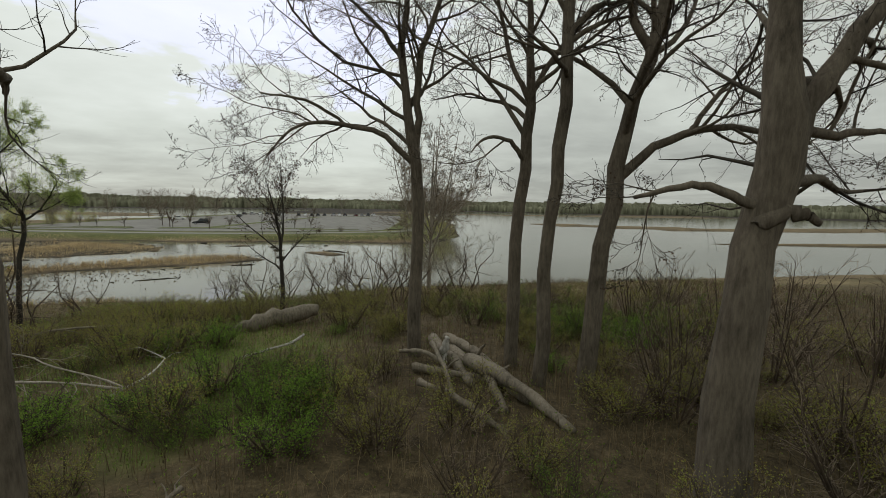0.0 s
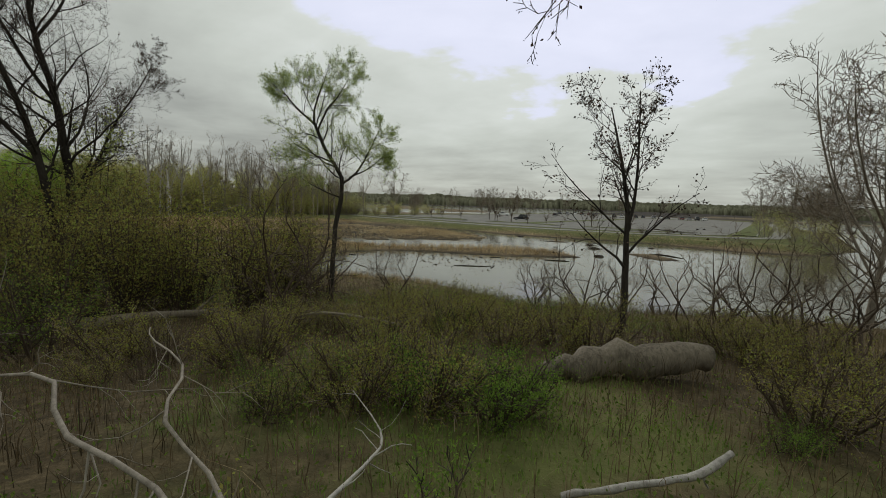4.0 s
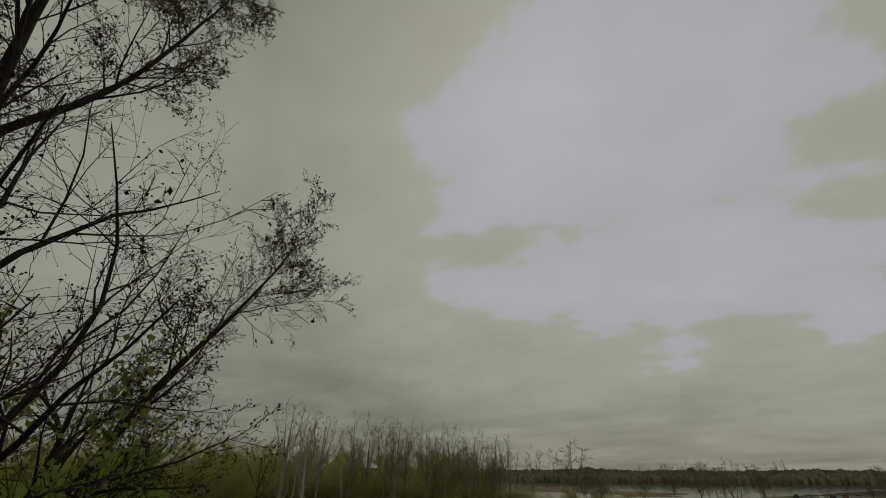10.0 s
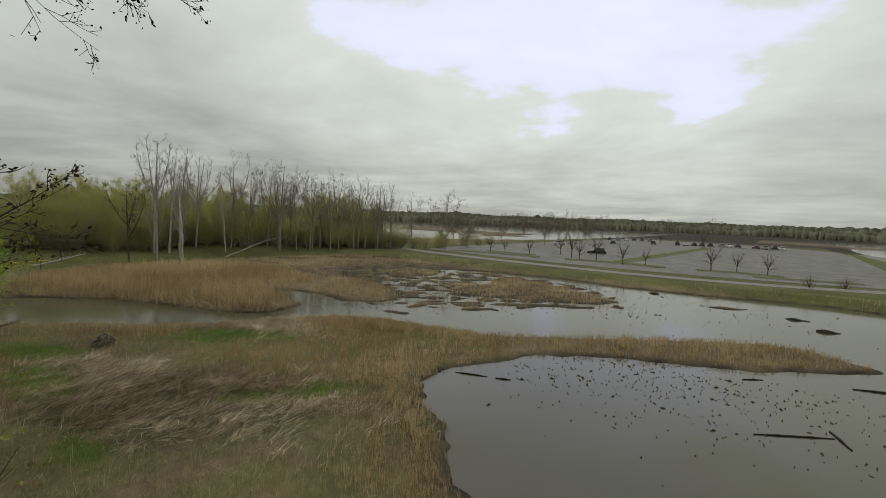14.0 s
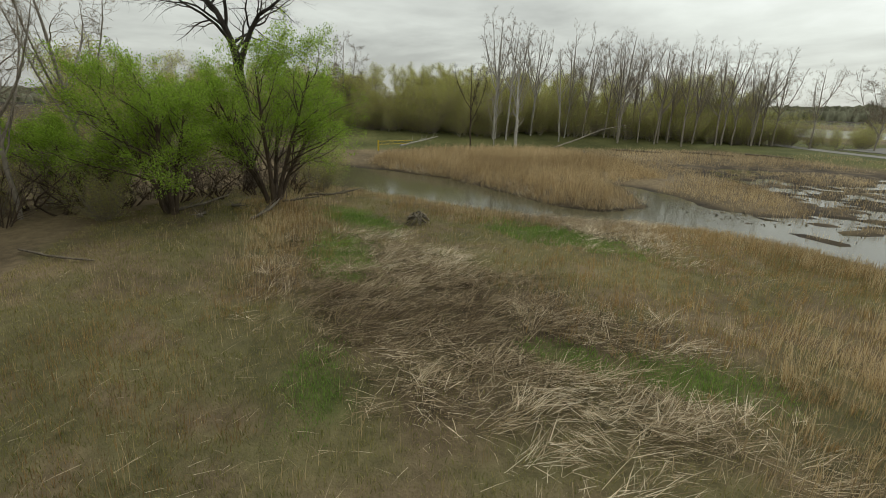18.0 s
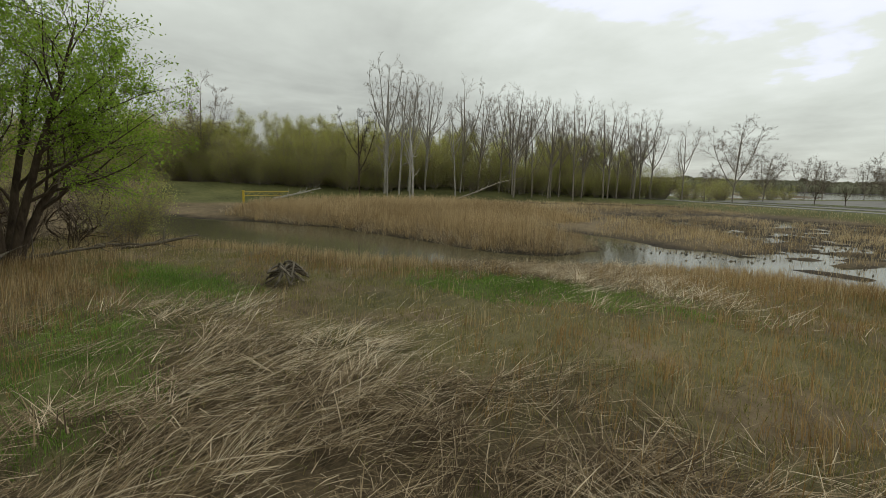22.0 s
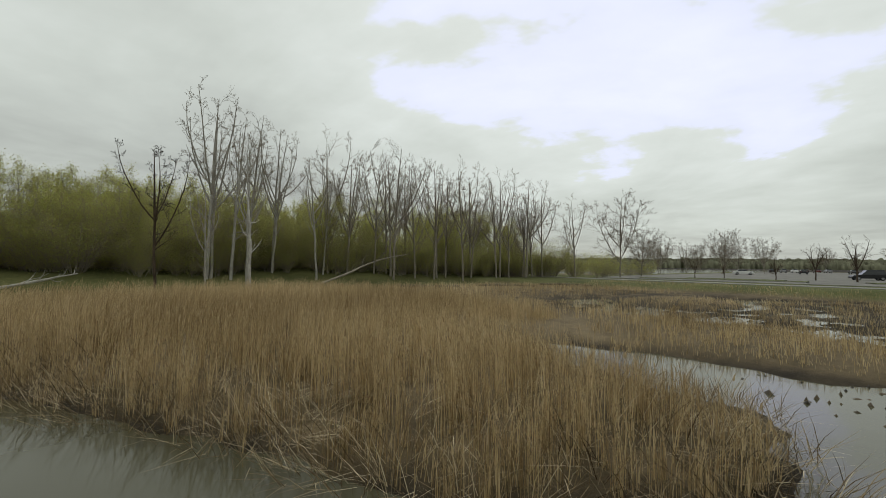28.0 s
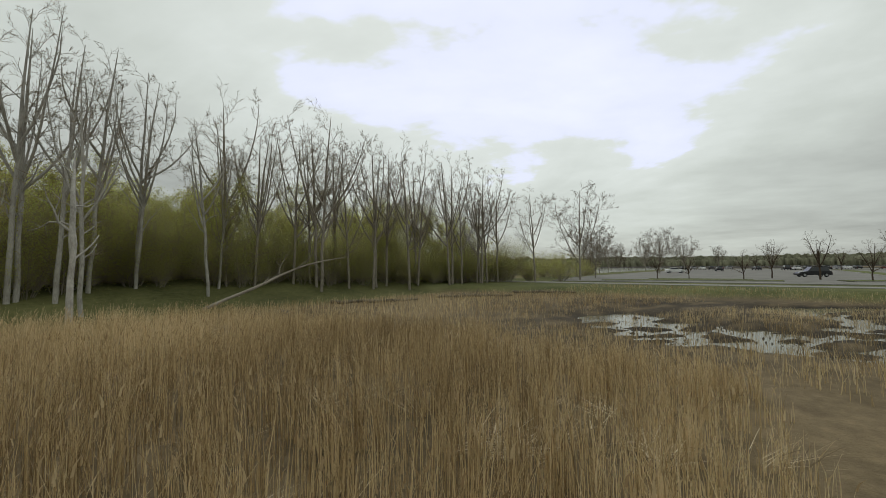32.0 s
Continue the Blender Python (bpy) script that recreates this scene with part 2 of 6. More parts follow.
water_mat = material("still_water", water_build, 0.09, 0.5)
water_mat.node_tree.nodes["Principled BSDF"].inputs["IOR"].default_value = 1.33


def plain(name, lo, hi, scale, rough=0.8, spec=0.3, metal=0.0, bump=0.0):
    def build(make, link, b):
        b.inputs["Metallic"].default_value = metal
        n = obj_noise(make, scale, 5.0, 0.65)
        if bump:
            add_bump(make, link, b, n, bump, 0.01)
        return ramp(make, n, [(0.3, lo), (0.7, hi)])
    return material(name, build, rough, spec)


asphalt_mat = plain("worn_asphalt", (0.155, 0.150, 0.135), (0.25, 0.24, 0.215), 0.35, 0.95, 0.2, bump=0.2)
path_mat = plain("pale_asphalt", (0.20, 0.195, 0.175), (0.30, 0.29, 0.26), 0.8, 0.95, 0.2)
yellow_mat = plain("yellow_paint", (0.50, 0.36, 0.03), (0.62, 0.46, 0.05), 3.0, 0.5, 0.4)
car_white = plain("white_car_paint", (0.72, 0.72, 0.71), (0.80, 0.80, 0.79), 0.5, 0.25, 0.5)
car_dark = plain("dark_car_paint", (0.012, 0.013, 0.015), (0.022, 0.023, 0.026), 0.5, 0.25, 0.5)
car_grey = plain("silver_car_paint", (0.22, 0.22, 0.23), (0.30, 0.30, 0.31), 0.5, 0.3, 0.5)
car_red = plain("dark_red_car_paint", (0.10, 0.012, 0.012), (0.14, 0.02, 0.018), 0.5, 0.3, 0.5)
glass_mat = plain("car_glass", (0.015, 0.018, 0.02), (0.03, 0.034, 0.038), 1.0, 0.08, 0.6)
rubber_mat = plain("tyre_rubber", (0.012, 0.012, 0.012), (0.02, 0.02, 0.02), 6.0, 0.9, 0.2)
rim_mat = plain("alloy", (0.30, 0.30, 0.31), (0.42, 0.42, 0.43), 4.0, 0.35, 0.5, metal=0.8)
line_mat = plain("faded_line_paint", (0.40, 0.40, 0.37), (0.55, 0.55, 0.51), 2.0, 0.9)
wood_mat = bark((0.055, 0.046, 0.034), (0.25, 0.215, 0.165), "weathered_wood")
wetwood_mat = bark((0.010, 0.009, 0.008), (0.045, 0.038, 0.030), "wet_wood")

# ---- mesh helpers ----
def mesh_np(name, verts, faces, mat, smooth=False):
    """A mesh from an array of corners and a list of face arrays (each n x 3 or n x 4)."""
    me = bpy.data.meshes.new(name)
    verts = np.asarray(verts, np.float32)
    faces = [np.asarray(f, np.int32) for f in faces if len(f)]
    me.vertices.add(len(verts))
    me.vertices.foreach_set("co", verts.ravel())
    loops = np.concatenate([f.ravel() for f in faces])
    totals = np.concatenate([np.full(len(f), f.shape[1], np.int32) for f in faces])
    me.loops.add(len(loops))
    me.loops.foreach_set("vertex_index", loops)
    me.polygons.add(len(totals))
    me.polygons.foreach_set("loop_start", np.r_[0, np.cumsum(totals)[:-1]].astype(np.int32))
    me.polygons.foreach_set("loop_total", totals)
    if smooth:
        me.polygons.foreach_set("use_smooth", np.ones(len(totals), bool))
    me.update(calc_edges=True)
    me.materials.append(mat)
    return me


def part_np(name, me, parent=None, label=""):
    ob = new(name, me)
    if parent is not None:
        ob.parent = parent
    if label:
        ob["label"] = label
    return ob


def part(name, bm, mat, parent, label="", smooth=False):
    me = bpy.data.meshes.new(name)
    bm.to_mesh(me)
    bm.free()
    if smooth:
        for p in me.polygons:
            p.use_smooth = True
    me.materials.append(mat)
    return part_np(name, me, parent, label)


def base(name, x, y, z, label, category, group="", rz=0.0, scale=1.0):
    ob = new(name)
    ob.empty_display_size = 0.2
    ob.location, ob.rotation_euler, ob.scale = (x, y, z), (0, 0, radians(rz)), (scale,) * 3
    return tagged(ob, label, category, group)


def box_bm(x0, y0, z0, x1, y1, z1, bevel=0.0):
    bm = bmesh.new()
    bmesh.ops.create_cube(bm, size=1.0, matrix=Matrix.Translation(((x0 + x1) / 2, (y0 + y1) / 2, (z0 + z1) / 2)) @ Matrix.Diagonal((x1 - x0, y1 - y0, z1 - z0, 1)))
    if bevel:
        bmesh.ops.bevel(bm, geom=list(bm.edges), offset=bevel, segments=2, affect="EDGES")
    return bm


def tubes(branches):
    """Corners and faces of tapered tubes. branches: list of (P: m x n x 3, R: m x n, sides)."""
    verts, quads, tris, at = [], [], [], 0
    for P, R, k in branches:
        m, n, _ = P.shape
        if m == 0:
            continue
        t = np.gradient(P, axis=1)
        t /= np.linalg.norm(t, axis=2, keepdims=True) + 1e-9
        ref = np.where(np.abs(t[:, :1, 2:3]) > 0.8, np.array([1.0, 0, 0]), np.array([0, 0, 1.0]))
        u = np.cross(t, np.broadcast_to(ref, t.shape))
        u /= np.linalg.norm(u, axis=2, keepdims=True) + 1e-9
        w = np.cross(t, u)
        a = np.arange(k) * 2 * np.pi / k
        ring = P[:, :, None] + R[:, :, None, None] * (np.cos(a)[:, None] * u[:, :, None] + np.sin(a)[:, None] * w[:, :, None])
        verts.append(ring.reshape(-1, 3))
        i = np.arange(m)[:, None, None] * n * k + np.arange(n - 1)[None, :, None] * k
        j, j2 = np.arange(k), (np.arange(k) + 1) % k
        quads.append(np.stack([i + j, i + j2, i + k + j2, i + k + j], -1).reshape(-1, 4) + at)
        at += m * n * k
    return np.concatenate(verts), [np.concatenate(quads)]


def grow(rng, P, R, length, count, ratio, angle, start, n, wander, lift, thick=0.55, thin=0.15, spread=0.0):
    """One more order of branches on the branches P (m x n x 3), R."""
    m, pn, _ = P.shape
    k = count
    t = start + (1 - start) * (np.arange(k) + rng.random((m, k))) / k
    f = t * (pn - 1)
    i = np.minimum(f.astype(int), pn - 2)
    fr = (f - i)[..., None]
    rows = np.arange(m)[:, None]
    pos = P[rows, i] * (1 - fr) + P[rows, i + 1] * fr
    tan = P[rows, i + 1] - P[rows, i]
    tan /= np.linalg.norm(tan, axis=2, keepdims=True) + 1e-9
    rad = (R[rows, i] * (1 - fr[..., 0]) + R[rows, i + 1] * fr[..., 0]) * thick
    side = rng.normal(size=(m, k, 3))
    side -= (side * tan).sum(2, keepdims=True) * tan
    side /= np.linalg.norm(side, axis=2, keepdims=True) + 1e-9
    ang = np.radians(angle * (0.7 + 0.6 * rng.random((m, k, 1))))
    d = np.cos(ang) * tan + np.sin(ang) * side
    ln = length[:, None] * ratio * (1.15 - 0.65 * t) * (0.65 + 0.7 * rng.random((m, k)))
    pos, d, ln, rad = pos.reshape(-1, 3), d.reshape(-1, 3), ln.ravel(), rad.ravel()
    Q = np.zeros((len(pos), n, 3))
    Q[:, 0] = pos
    for s in range(1, n):
        d = d + wander * rng.normal(size=d.shape) + np.array([0, 0, lift])
        d /= np.linalg.norm(d, axis=1, keepdims=True)
        Q[:, s] = Q[:, s - 1] + d * (ln / (n - 1))[:, None]
    rr = np.maximum(rad, 0.0055)[:, None] * np.linspace(1, thin, n)[None]
    return Q, rr, ln


def spline(points, n):
    """A smooth line through a few points with their radii: (x, y, z, r)."""
    p = np.array(points, float)
    u = np.linspace(0, len(p) - 1, n)
    i = np.clip(u.astype(int), 0, len(p) - 2)
    f = (u - i)[:, None]
    pm, pp = np.maximum(i - 1, 0), np.minimum(i + 2, len(p) - 1)
    a, b, c, d = p[pm], p[i], p[i + 1], p[pp]
    q = 0.5 * (2 * b + (c - a) * f + (2 * a - 5 * b + 4 * c - d) * f**2 + (3 * b - a - 3 * c + d) * f**3)
    return q[:, :3], np.maximum(q[:, 3], 0.004)


def leaves_at(rng, pts, dirs, per, size, jitter, droop=0.0, narrow=0.35):
    """Small pointed leaves scattered about points: two triangles each."""
    n = len(pts) * per
    p = np.repeat(pts, per, 0) + rng.normal(size=(n, 3)) * jitter
    d = np.repeat(dirs, per, 0) * 0.6 + rng.normal(size=(n, 3)) * 0.6 + np.array([0, 0, -droop])
    d /= np.linalg.norm(d, axis=1, keepdims=True) + 1e-9
    s = np.cross(d, rng.normal(size=(n, 3)))
    s /= np.linalg.norm(s, axis=1, keepdims=True) + 1e-9
    ln = size * (0.6 + 0.8 * rng.random((n, 1)))
    v = np.stack([p, p + d * ln * 0.5 + s * ln * narrow, p + d * ln, p + d * ln * 0.5 - s * ln * narrow], 1).reshape(-1, 3)
    f = np.arange(n)[:, None] * 4 + np.array([0, 1, 2, 3])
    return v, [f]


def make_tree(name, seed, stems, orders, label, category, barkm, twigm, leaf=None, x=0, y=0, z=0, group="", stem_n=14, stem_sides=8, fine=0.0055, reach=0.55):
    """stems: lists of (x, y, z, r) from the foot. orders: rows for grow(). leaf: (material, per, size, jitter, droop, narrow)."""
    rng = np.random.default_rng(seed)
    lines = [spline(s, stem_n) for s in stems]
    P = np.stack([l[0] for l in lines])
    R = np.stack([l[1] for l in lines])
    if len(lines):
        P[:, 1:-1] += rng.normal(size=P[:, 1:-1].shape) * R[:, 1:-1, None] * 0.25
    root = base(name, x, y, z, label, category, group)
    ln = np.linalg.norm(np.diff(P, axis=1), axis=2).sum(1)
    levels = [(P, R, ln)]
    for i, o in enumerate(orders):
        if i == 0:                      # short limbs carry fewer, but not shorter, branches
            full = np.maximum(ln, reach * ln.max())
            Q, rr, l2 = grow(rng, P, R, full, *o)
            keep = rng.random(len(Q)) < np.repeat(np.clip(ln / full, 0.12, 1), o[0])
            levels.append((Q[keep], rr[keep], l2[keep]))
        else:
            levels.append(grow(rng, *levels[-1], *o))
    levels = [levels[0]] + [(a, np.maximum(b, fine * np.linspace(1, 0.6, b.shape[1])), c) for a, b, c in levels[1:]]
    thick = [(P, R, stem_sides)] + ([(levels[1][0], levels[1][1], 5)] if len(levels) > 1 else [])
    v, f = tubes(thick)
    part_np("trunk", mesh_np("trunk", v, f, barkm, True), root)
    if len(levels) > 2:
        v, f = tubes([(a, b, 4 if i == 0 else 3) for i, (a, b, _) in enumerate(levels[2:])])
        tagged(part_np("twig_work", mesh_np("twig_work", v, f, twigm), root), kind="stuff")
    if leaf:
        m, per, size, jit, droop, narrow = leaf
        Q = levels[-1][0]
        pts = Q[:, 1:].reshape(-1, 3)
        dr = (Q[:, 1:] - Q[:, :-1]).reshape(-1, 3)
        dr /= np.linalg.norm(dr, axis=1, keepdims=True) + 1e-9
        v, f = leaves_at(rng, pts, dr, per, size, jit, droop, narrow)
        tagged(part_np("foliage", mesh_np("foliage", v, f, m), root), kind="stuff")
    return root


def inside(poly, x, y):
    poly = np.asarray(poly, float)
    r = np.zeros(np.shape(x), bool)
    for (x0, y0), (x1, y1) in zip(poly, np.roll(poly, -1, 0)):
        c = (y0 > y) != (y1 > y)
        with np.errstate(divide="ignore", invalid="ignore"):
            r ^= c & (x < (x1 - x0) * (y - y0) / (y1 - y0 + 1e-12) + x0)
    return r


def edge_dist(poly, x, y, closed=True):
    poly = np.asarray(poly, float)
    best = np.full(np.shape(x), 1e9)
    ends = np.roll(poly, -1, 0) if closed else poly[1:]
    for (x0, y0), (x1, y1) in zip(poly, ends):
        dx, dy = x1 - x0, y1 - y0
        t = np.clip(((x - x0) * dx + (y - y0) * dy) / (dx * dx + dy * dy + 1e-12), 0, 1)
        best = np.minimum(best, np.hypot(x - x0 - t * dx, y - y0 - t * dy))
    return best


def wave(x, y, scale, seed=0):
    """Cheap smooth noise, about -1 to 1."""
    r = np.random.default_rng(seed)
    s = 0
    for i in range(5):
        a, p, k = r.random() * 6.28, r.random(2) * 6.28, (0.7 + 0.25 * i) / scale * (1.6 ** (i * 0.5))
        s = s + np.sin((x * np.cos(a) + y * np.sin(a)) * k * 6.28 / 2 + p[0]) * np.cos((y * np.cos(a) - x * np.sin(a)) * k * 4.1 + p[1])
    return s / 3


def smooth(t):
    t = np.clip(t, 0, 1)
    return t * t * (3 - 2 * t)


# ---- the plan: shores, in metres ----
SOUTH = [(-300, -200), (-300, 10), (-120, 12), (-100, 15), (-90, 18), (-83, 21), (-74, 23), (-68.3, 30), (-64, 34), (-61, 38.3), (-59.5, 42.3), (-57.5, 45.4),
         (-54.5, 47.5), (-48.2, 48.8), (-44.4, 49.8), (-41.5, 52), (-36, 57), (-30.5, 61.5), (-25.5, 64), (-20.5, 60.8), (-27.8, 54.4),
         (-35.4, 51), (-39.6, 48), (-41, 44.5), (-42.8, 41), (-42.6, 38.2), (-39.5, 35.9), (-37.2, 33.9), (-35.2, 31.5), (-32.6, 31.2), (-28, 33.6), (-22, 35.0), (-15, 33.2), (-9, 36), (-3, 41),
         (8, 43), (30, 47), (70, 50), (300, 60), (300, -200)]
WEST = [(-300, 10), (-120, 12), (-100, 17), (-92, 22), (-86, 26), (-83.5, 29.5), (-78.5, 34), (-72, 37), (-66, 39), (-63.4, 41.5), (-64, 45.5), (-68.5, 47.0), (-72.8, 47.5), (-73, 49.6), (-67.8, 51), (-63.4, 50),
        (-59.8, 53.5), (-61.5, 57), (-68, 61), (-73, 62), (-76.3, 61.5), (-80, 63.5), (-83, 70), (-81, 74), (-76, 71), (-72, 68), (-70, 74), (-74, 82),
        (-66, 86.0), (-56, 88.5), (-44, 86.5), (-33, 88.5), (-22, 92), (-13, 89.8), (-5.7, 88), (3, 92), (10, 110), (14, 180), (6, 262), (-30, 300), (-85, 300),
        (-110, 250), (-130, 180), (-150, 150), (-300, 140)]
ISLETS = [[(-63, 67), (-57, 63), (-51, 66), (-43, 70), (-41.5, 73.5), (-50, 78), (-57, 80.5), (-62, 79), (-59, 73)],
          [(-57, 49), (-54.6, 50.4), (-54.3, 51.4), (-57.2, 50.2)], [(-33, 79), (-30.5, 79.5), (-29.5, 81), (-32, 81)], [(-18, 70), (-13, 66), (-11, 68), (-15, 72)],
          [(-24, 73.5), (-22, 73), (-21.5, 74.2)], [(-26, 78), (-24, 77.6), (-24.2, 79)],
          [(40, 190), (90, 150), (150, 150), (320, 190), (320, 215), (120, 175), (60, 205)], [(-40, 380), (60, 330), (260, 340), (250, 400), (0, 430)],
          [(60, 96), (120, 88), (300, 92), (300, 104), (110, 100)], [(-260, 240), (-150, 215), (-135, 230), (-160, 300), (-270, 330)]]
LANDS = [SOUTH, WEST, *ISLETS]
ISLAND = [(-87, 27.5), (-83, 29.4), (-78.3, 33.6), (-71.8, 36.6), (-65.6, 38.7), (-63.2, 41.4), (-64.6, 45.2), (-68.5, 46.6), (-73.3, 47.0), (-73.6, 50), (-74, 55), (-84, 58), (-97, 56), (-101, 46), (-98, 35), (-93, 29)]
PENINSULA = [(-76, 22.5), (-68.6, 29.4), (-64.4, 33.5), (-61.4, 38.0), (-59.9, 42.0), (-57.8, 45), (-54.6, 47), (-48.2, 48.3), (-43, 49), (-40.5, 46), (-43, 41), (-42.8, 38.0), (-39.8, 35.6), (-37.4, 33.6),
             (-35.0, 30.8), (-33, 25), (-40, 18), (-52, 13), (-62, 12), (-72, 15)]
SPIT = [(-54.5, 47), (-48.2, 48.4), (-44.4, 49.5), (-41.5, 51.7), (-36, 56.6), (-30.5, 61.0), (-25.5, 63.5), (-21.2, 60.9), (-27.8, 54.8), (-35.4, 51.4), (-39.9, 48.2), (-43, 46)]


TUSSOCKS = [(-69, 51), (-60, 51.0), (-51, 56), (-46, 63), (-40, 70), (-42, 76), (-52, 84), (-66, 84), (-80, 72), (-82, 63), (-72, 61)]


def land(x, y):
    """Distance to the nearest shore: above zero on land, below it in the water."""
    best = np.full(np.shape(x), -1e9)
    x, y = x + 0.35 * wave(x, y, 4, 5), y + 0.35 * wave(x, y, 3, 6)
    for poly in LANDS:
        d = edge_dist(poly, x, y)
        best = np.maximum(best, np.where(inside(poly, x, y), d, -d))
    hummock = (wave(x, y, 2.6, 61) + 0.5 * wave(x, y, 1.2, 62) - 0.12) * 1.2
    best = np.where(inside(TUSSOCKS, x, y), np.maximum(best, hummock), best)
    return best


def height(x, y):
    x, y = np.asarray(x, float), np.asarray(y, float)
    d = land(x, y)
    z = np.where(d > 0, 0.05 + 0.30 * (1 - np.exp(-np.maximum(d, 0) / 1.6)) + 0.10 * wave(x, y, 5, 1) * smooth(d / 3), np.maximum(-0.9, d * 0.28))
    bank = 2.6 * smooth((40 - y + 0.25 * (x + 12)) / 30) * smooth((x + 27) / 19)
    wood = 1.9 * smooth((-104 - x) / 15) * smooth((130 - y) / 20)
    lot = 0.65 * smooth((y - 88 - 0.08 * (x + 45)) / 5) * smooth((x + 115) / 12) * smooth((8 - x) / 10)
    z = z + np.where(d > 0, (bank + wood + lot) * smooth(d / 4), 0)
    flat = lot / 0.65 * smooth((y - 91 - 0.08 * (x + 45)) / 2)
    return z * (1 - flat) + 0.95 * flat


def rise(x, y):
    return float(height(np.array([x]), np.array([y]))[0])


# ---- ground and water ----
def axis(lo, hi, step, out):
    mid = np.arange(lo, hi + step / 2, step)
    far = np.array([2, 5, 9, 14, 20, 27, 35, 44, 55, 68, 84, 104, 130, 165, 210, 270, 360, 500, 750, 1200, 2000, 3200.0])
    return np.r_[lo - far[::-1], mid, hi + far]


gx, gy = axis(-132, 24, 0.9, 0), axis(-18, 112, 0.9, 0)
GX, GY = np.meshgrid(gx, gy, indexing="ij")
GZ = height(GX, GY)
far_off = np.maximum(np.hypot(GX + 50, GY - 80) - 450, 0)
GZ = np.where(far_off > 0, np.maximum(GZ, np.minimum(far_off * 0.01, 1.0)), GZ)
nx, ny = GX.shape
idx = np.arange(nx * ny).reshape(nx, ny)
quads = np.stack([idx[:-1, :-1], idx[1:, :-1], idx[1:, 1:], idx[:-1, 1:]], -1).reshape(-1, 4)
ground = new("ground", mesh_np("ground", np.stack([GX, GY, GZ], -1).reshape(-1, 3), [quads], ground_mat, True))
tagged(ground, "marshy ground of dry grass, mud and spring green", "ground", kind="structure")
GREENS = [(-57.2, 35.5, 4.3, 1.15, 30), (-58.0, 33.4, 2.2, 0.8, 25), (-46.4, 30.6, 1.3, 0.7, 50), (-56, 24.5, 3.0, 1.3, 10), (-62, 25.5, 3, 1.2, 30), (-46.5, 24, 1.6, 0.7, 0), (-45, 33, 1.8, 0.9, 60),
          (-14, 29, 8, 2.5, -12), (-8, 15, 5, 3, 10), (-6, 10, 3, 2, 0), (-18, 26, 5, 2, 0), (-30, 22, 6, 3, 0)]


def greens(x, y):
    g = np.zeros(np.shape(x))
    for cx_, cy_, a, b, r in GREENS:
        c, s = math.cos(radians(r)), math.sin(radians(r))
        u, v = (x - cx_) * c + (y - cy_) * s, (y - cy_) * c - (x - cx_) * s
        g = np.maximum(g, smooth(1.45 - np.hypot(u / a, v / b) + 0.55 * wave(x, y, 1.1, 71)))
    return g


def straw_zone(x, y):
    """Where the reeds lie flattened: a broad streak over the peninsula."""
    u, v = (x + 50.5) * 0.86 + (y - 27.5) * 0.5, (y - 27.5) * 0.86 - (x + 50.5) * 0.5
    return smooth(1.5 - np.hypot(u / 8.5, v / 3.6) + 0.35 * wave(x, y, 2.5, 21)) + smooth(1.3 - np.hypot((x + 59) / 6, (y - 38) / 4) + 0.3 * wave(x, y, 2, 22)) * 0.8


fx, fy = GX.ravel(), GY.ravel()
D = land(fx, fy)
mud = smooth((0.55 - np.abs(D - 0.1)) / 0.6) + np.where(D < 0, 1.0, 0)
marsh = smooth((fy - 55) / 8) * smooth((86 - fy) / 3) * smooth((fx + 92) / 10) * smooth((-38 - fx) / 5)
mud = np.clip(np.maximum(mud, 0.75 * marsh * (wave(fx, fy, 3, 9) > -0.1)), 0, 1)
lawn = smooth((fy - 88 - 0.08 * (fx + 45)) / 3) * smooth((fx + 120) / 10) * smooth((14 - fx) / 10) * smooth((310 - fy) / 20)
dull = 0.45 * (inside(PENINSULA, fx, fy) & (wave(fx, fy, 7, 3) > -0.1)) + 0.14 * smooth((fx + 34) / 10) * (fy < 38)
# leaf litter on bank and wood floor; the straw_zone term paints shaded gaps
litter_and_shade = np.clip(smooth((fx + 40) / 14) * smooth((33 - fy) / 8) + smooth((-119 - fx) / 6) * (fy < 104) + 0.85 * np.clip(straw_zone(fx, fy), 0, 1), 0, 1) * (1 - greens(fx, fy))
green = np.clip(np.maximum.reduce([greens(fx, fy), lawn * 0.9, dull, 0.8 * smooth((-100 - fx) / 4) * smooth((fx + 122) / 4) * (fy < 100) * (fy > 20)]), 0, 1)
att = ground.data.attributes.new("zone", "FLOAT_COLOR", "POINT")
att.data.foreach_set("color", np.stack([mud, green, litter_and_shade, 0 * mud + 1], -1).astype(np.float32).ravel())

wv = np.array([(-3400, -3300, 0), (3300, -3300, 0), (3300, 3400, 0), (-3400, 3400, 0)])
water = tagged(new("water", mesh_np("water", wv, [np.array([[0, 1, 2, 3]])], water_mat)), "still grey-green flood water", "water", kind="structure")


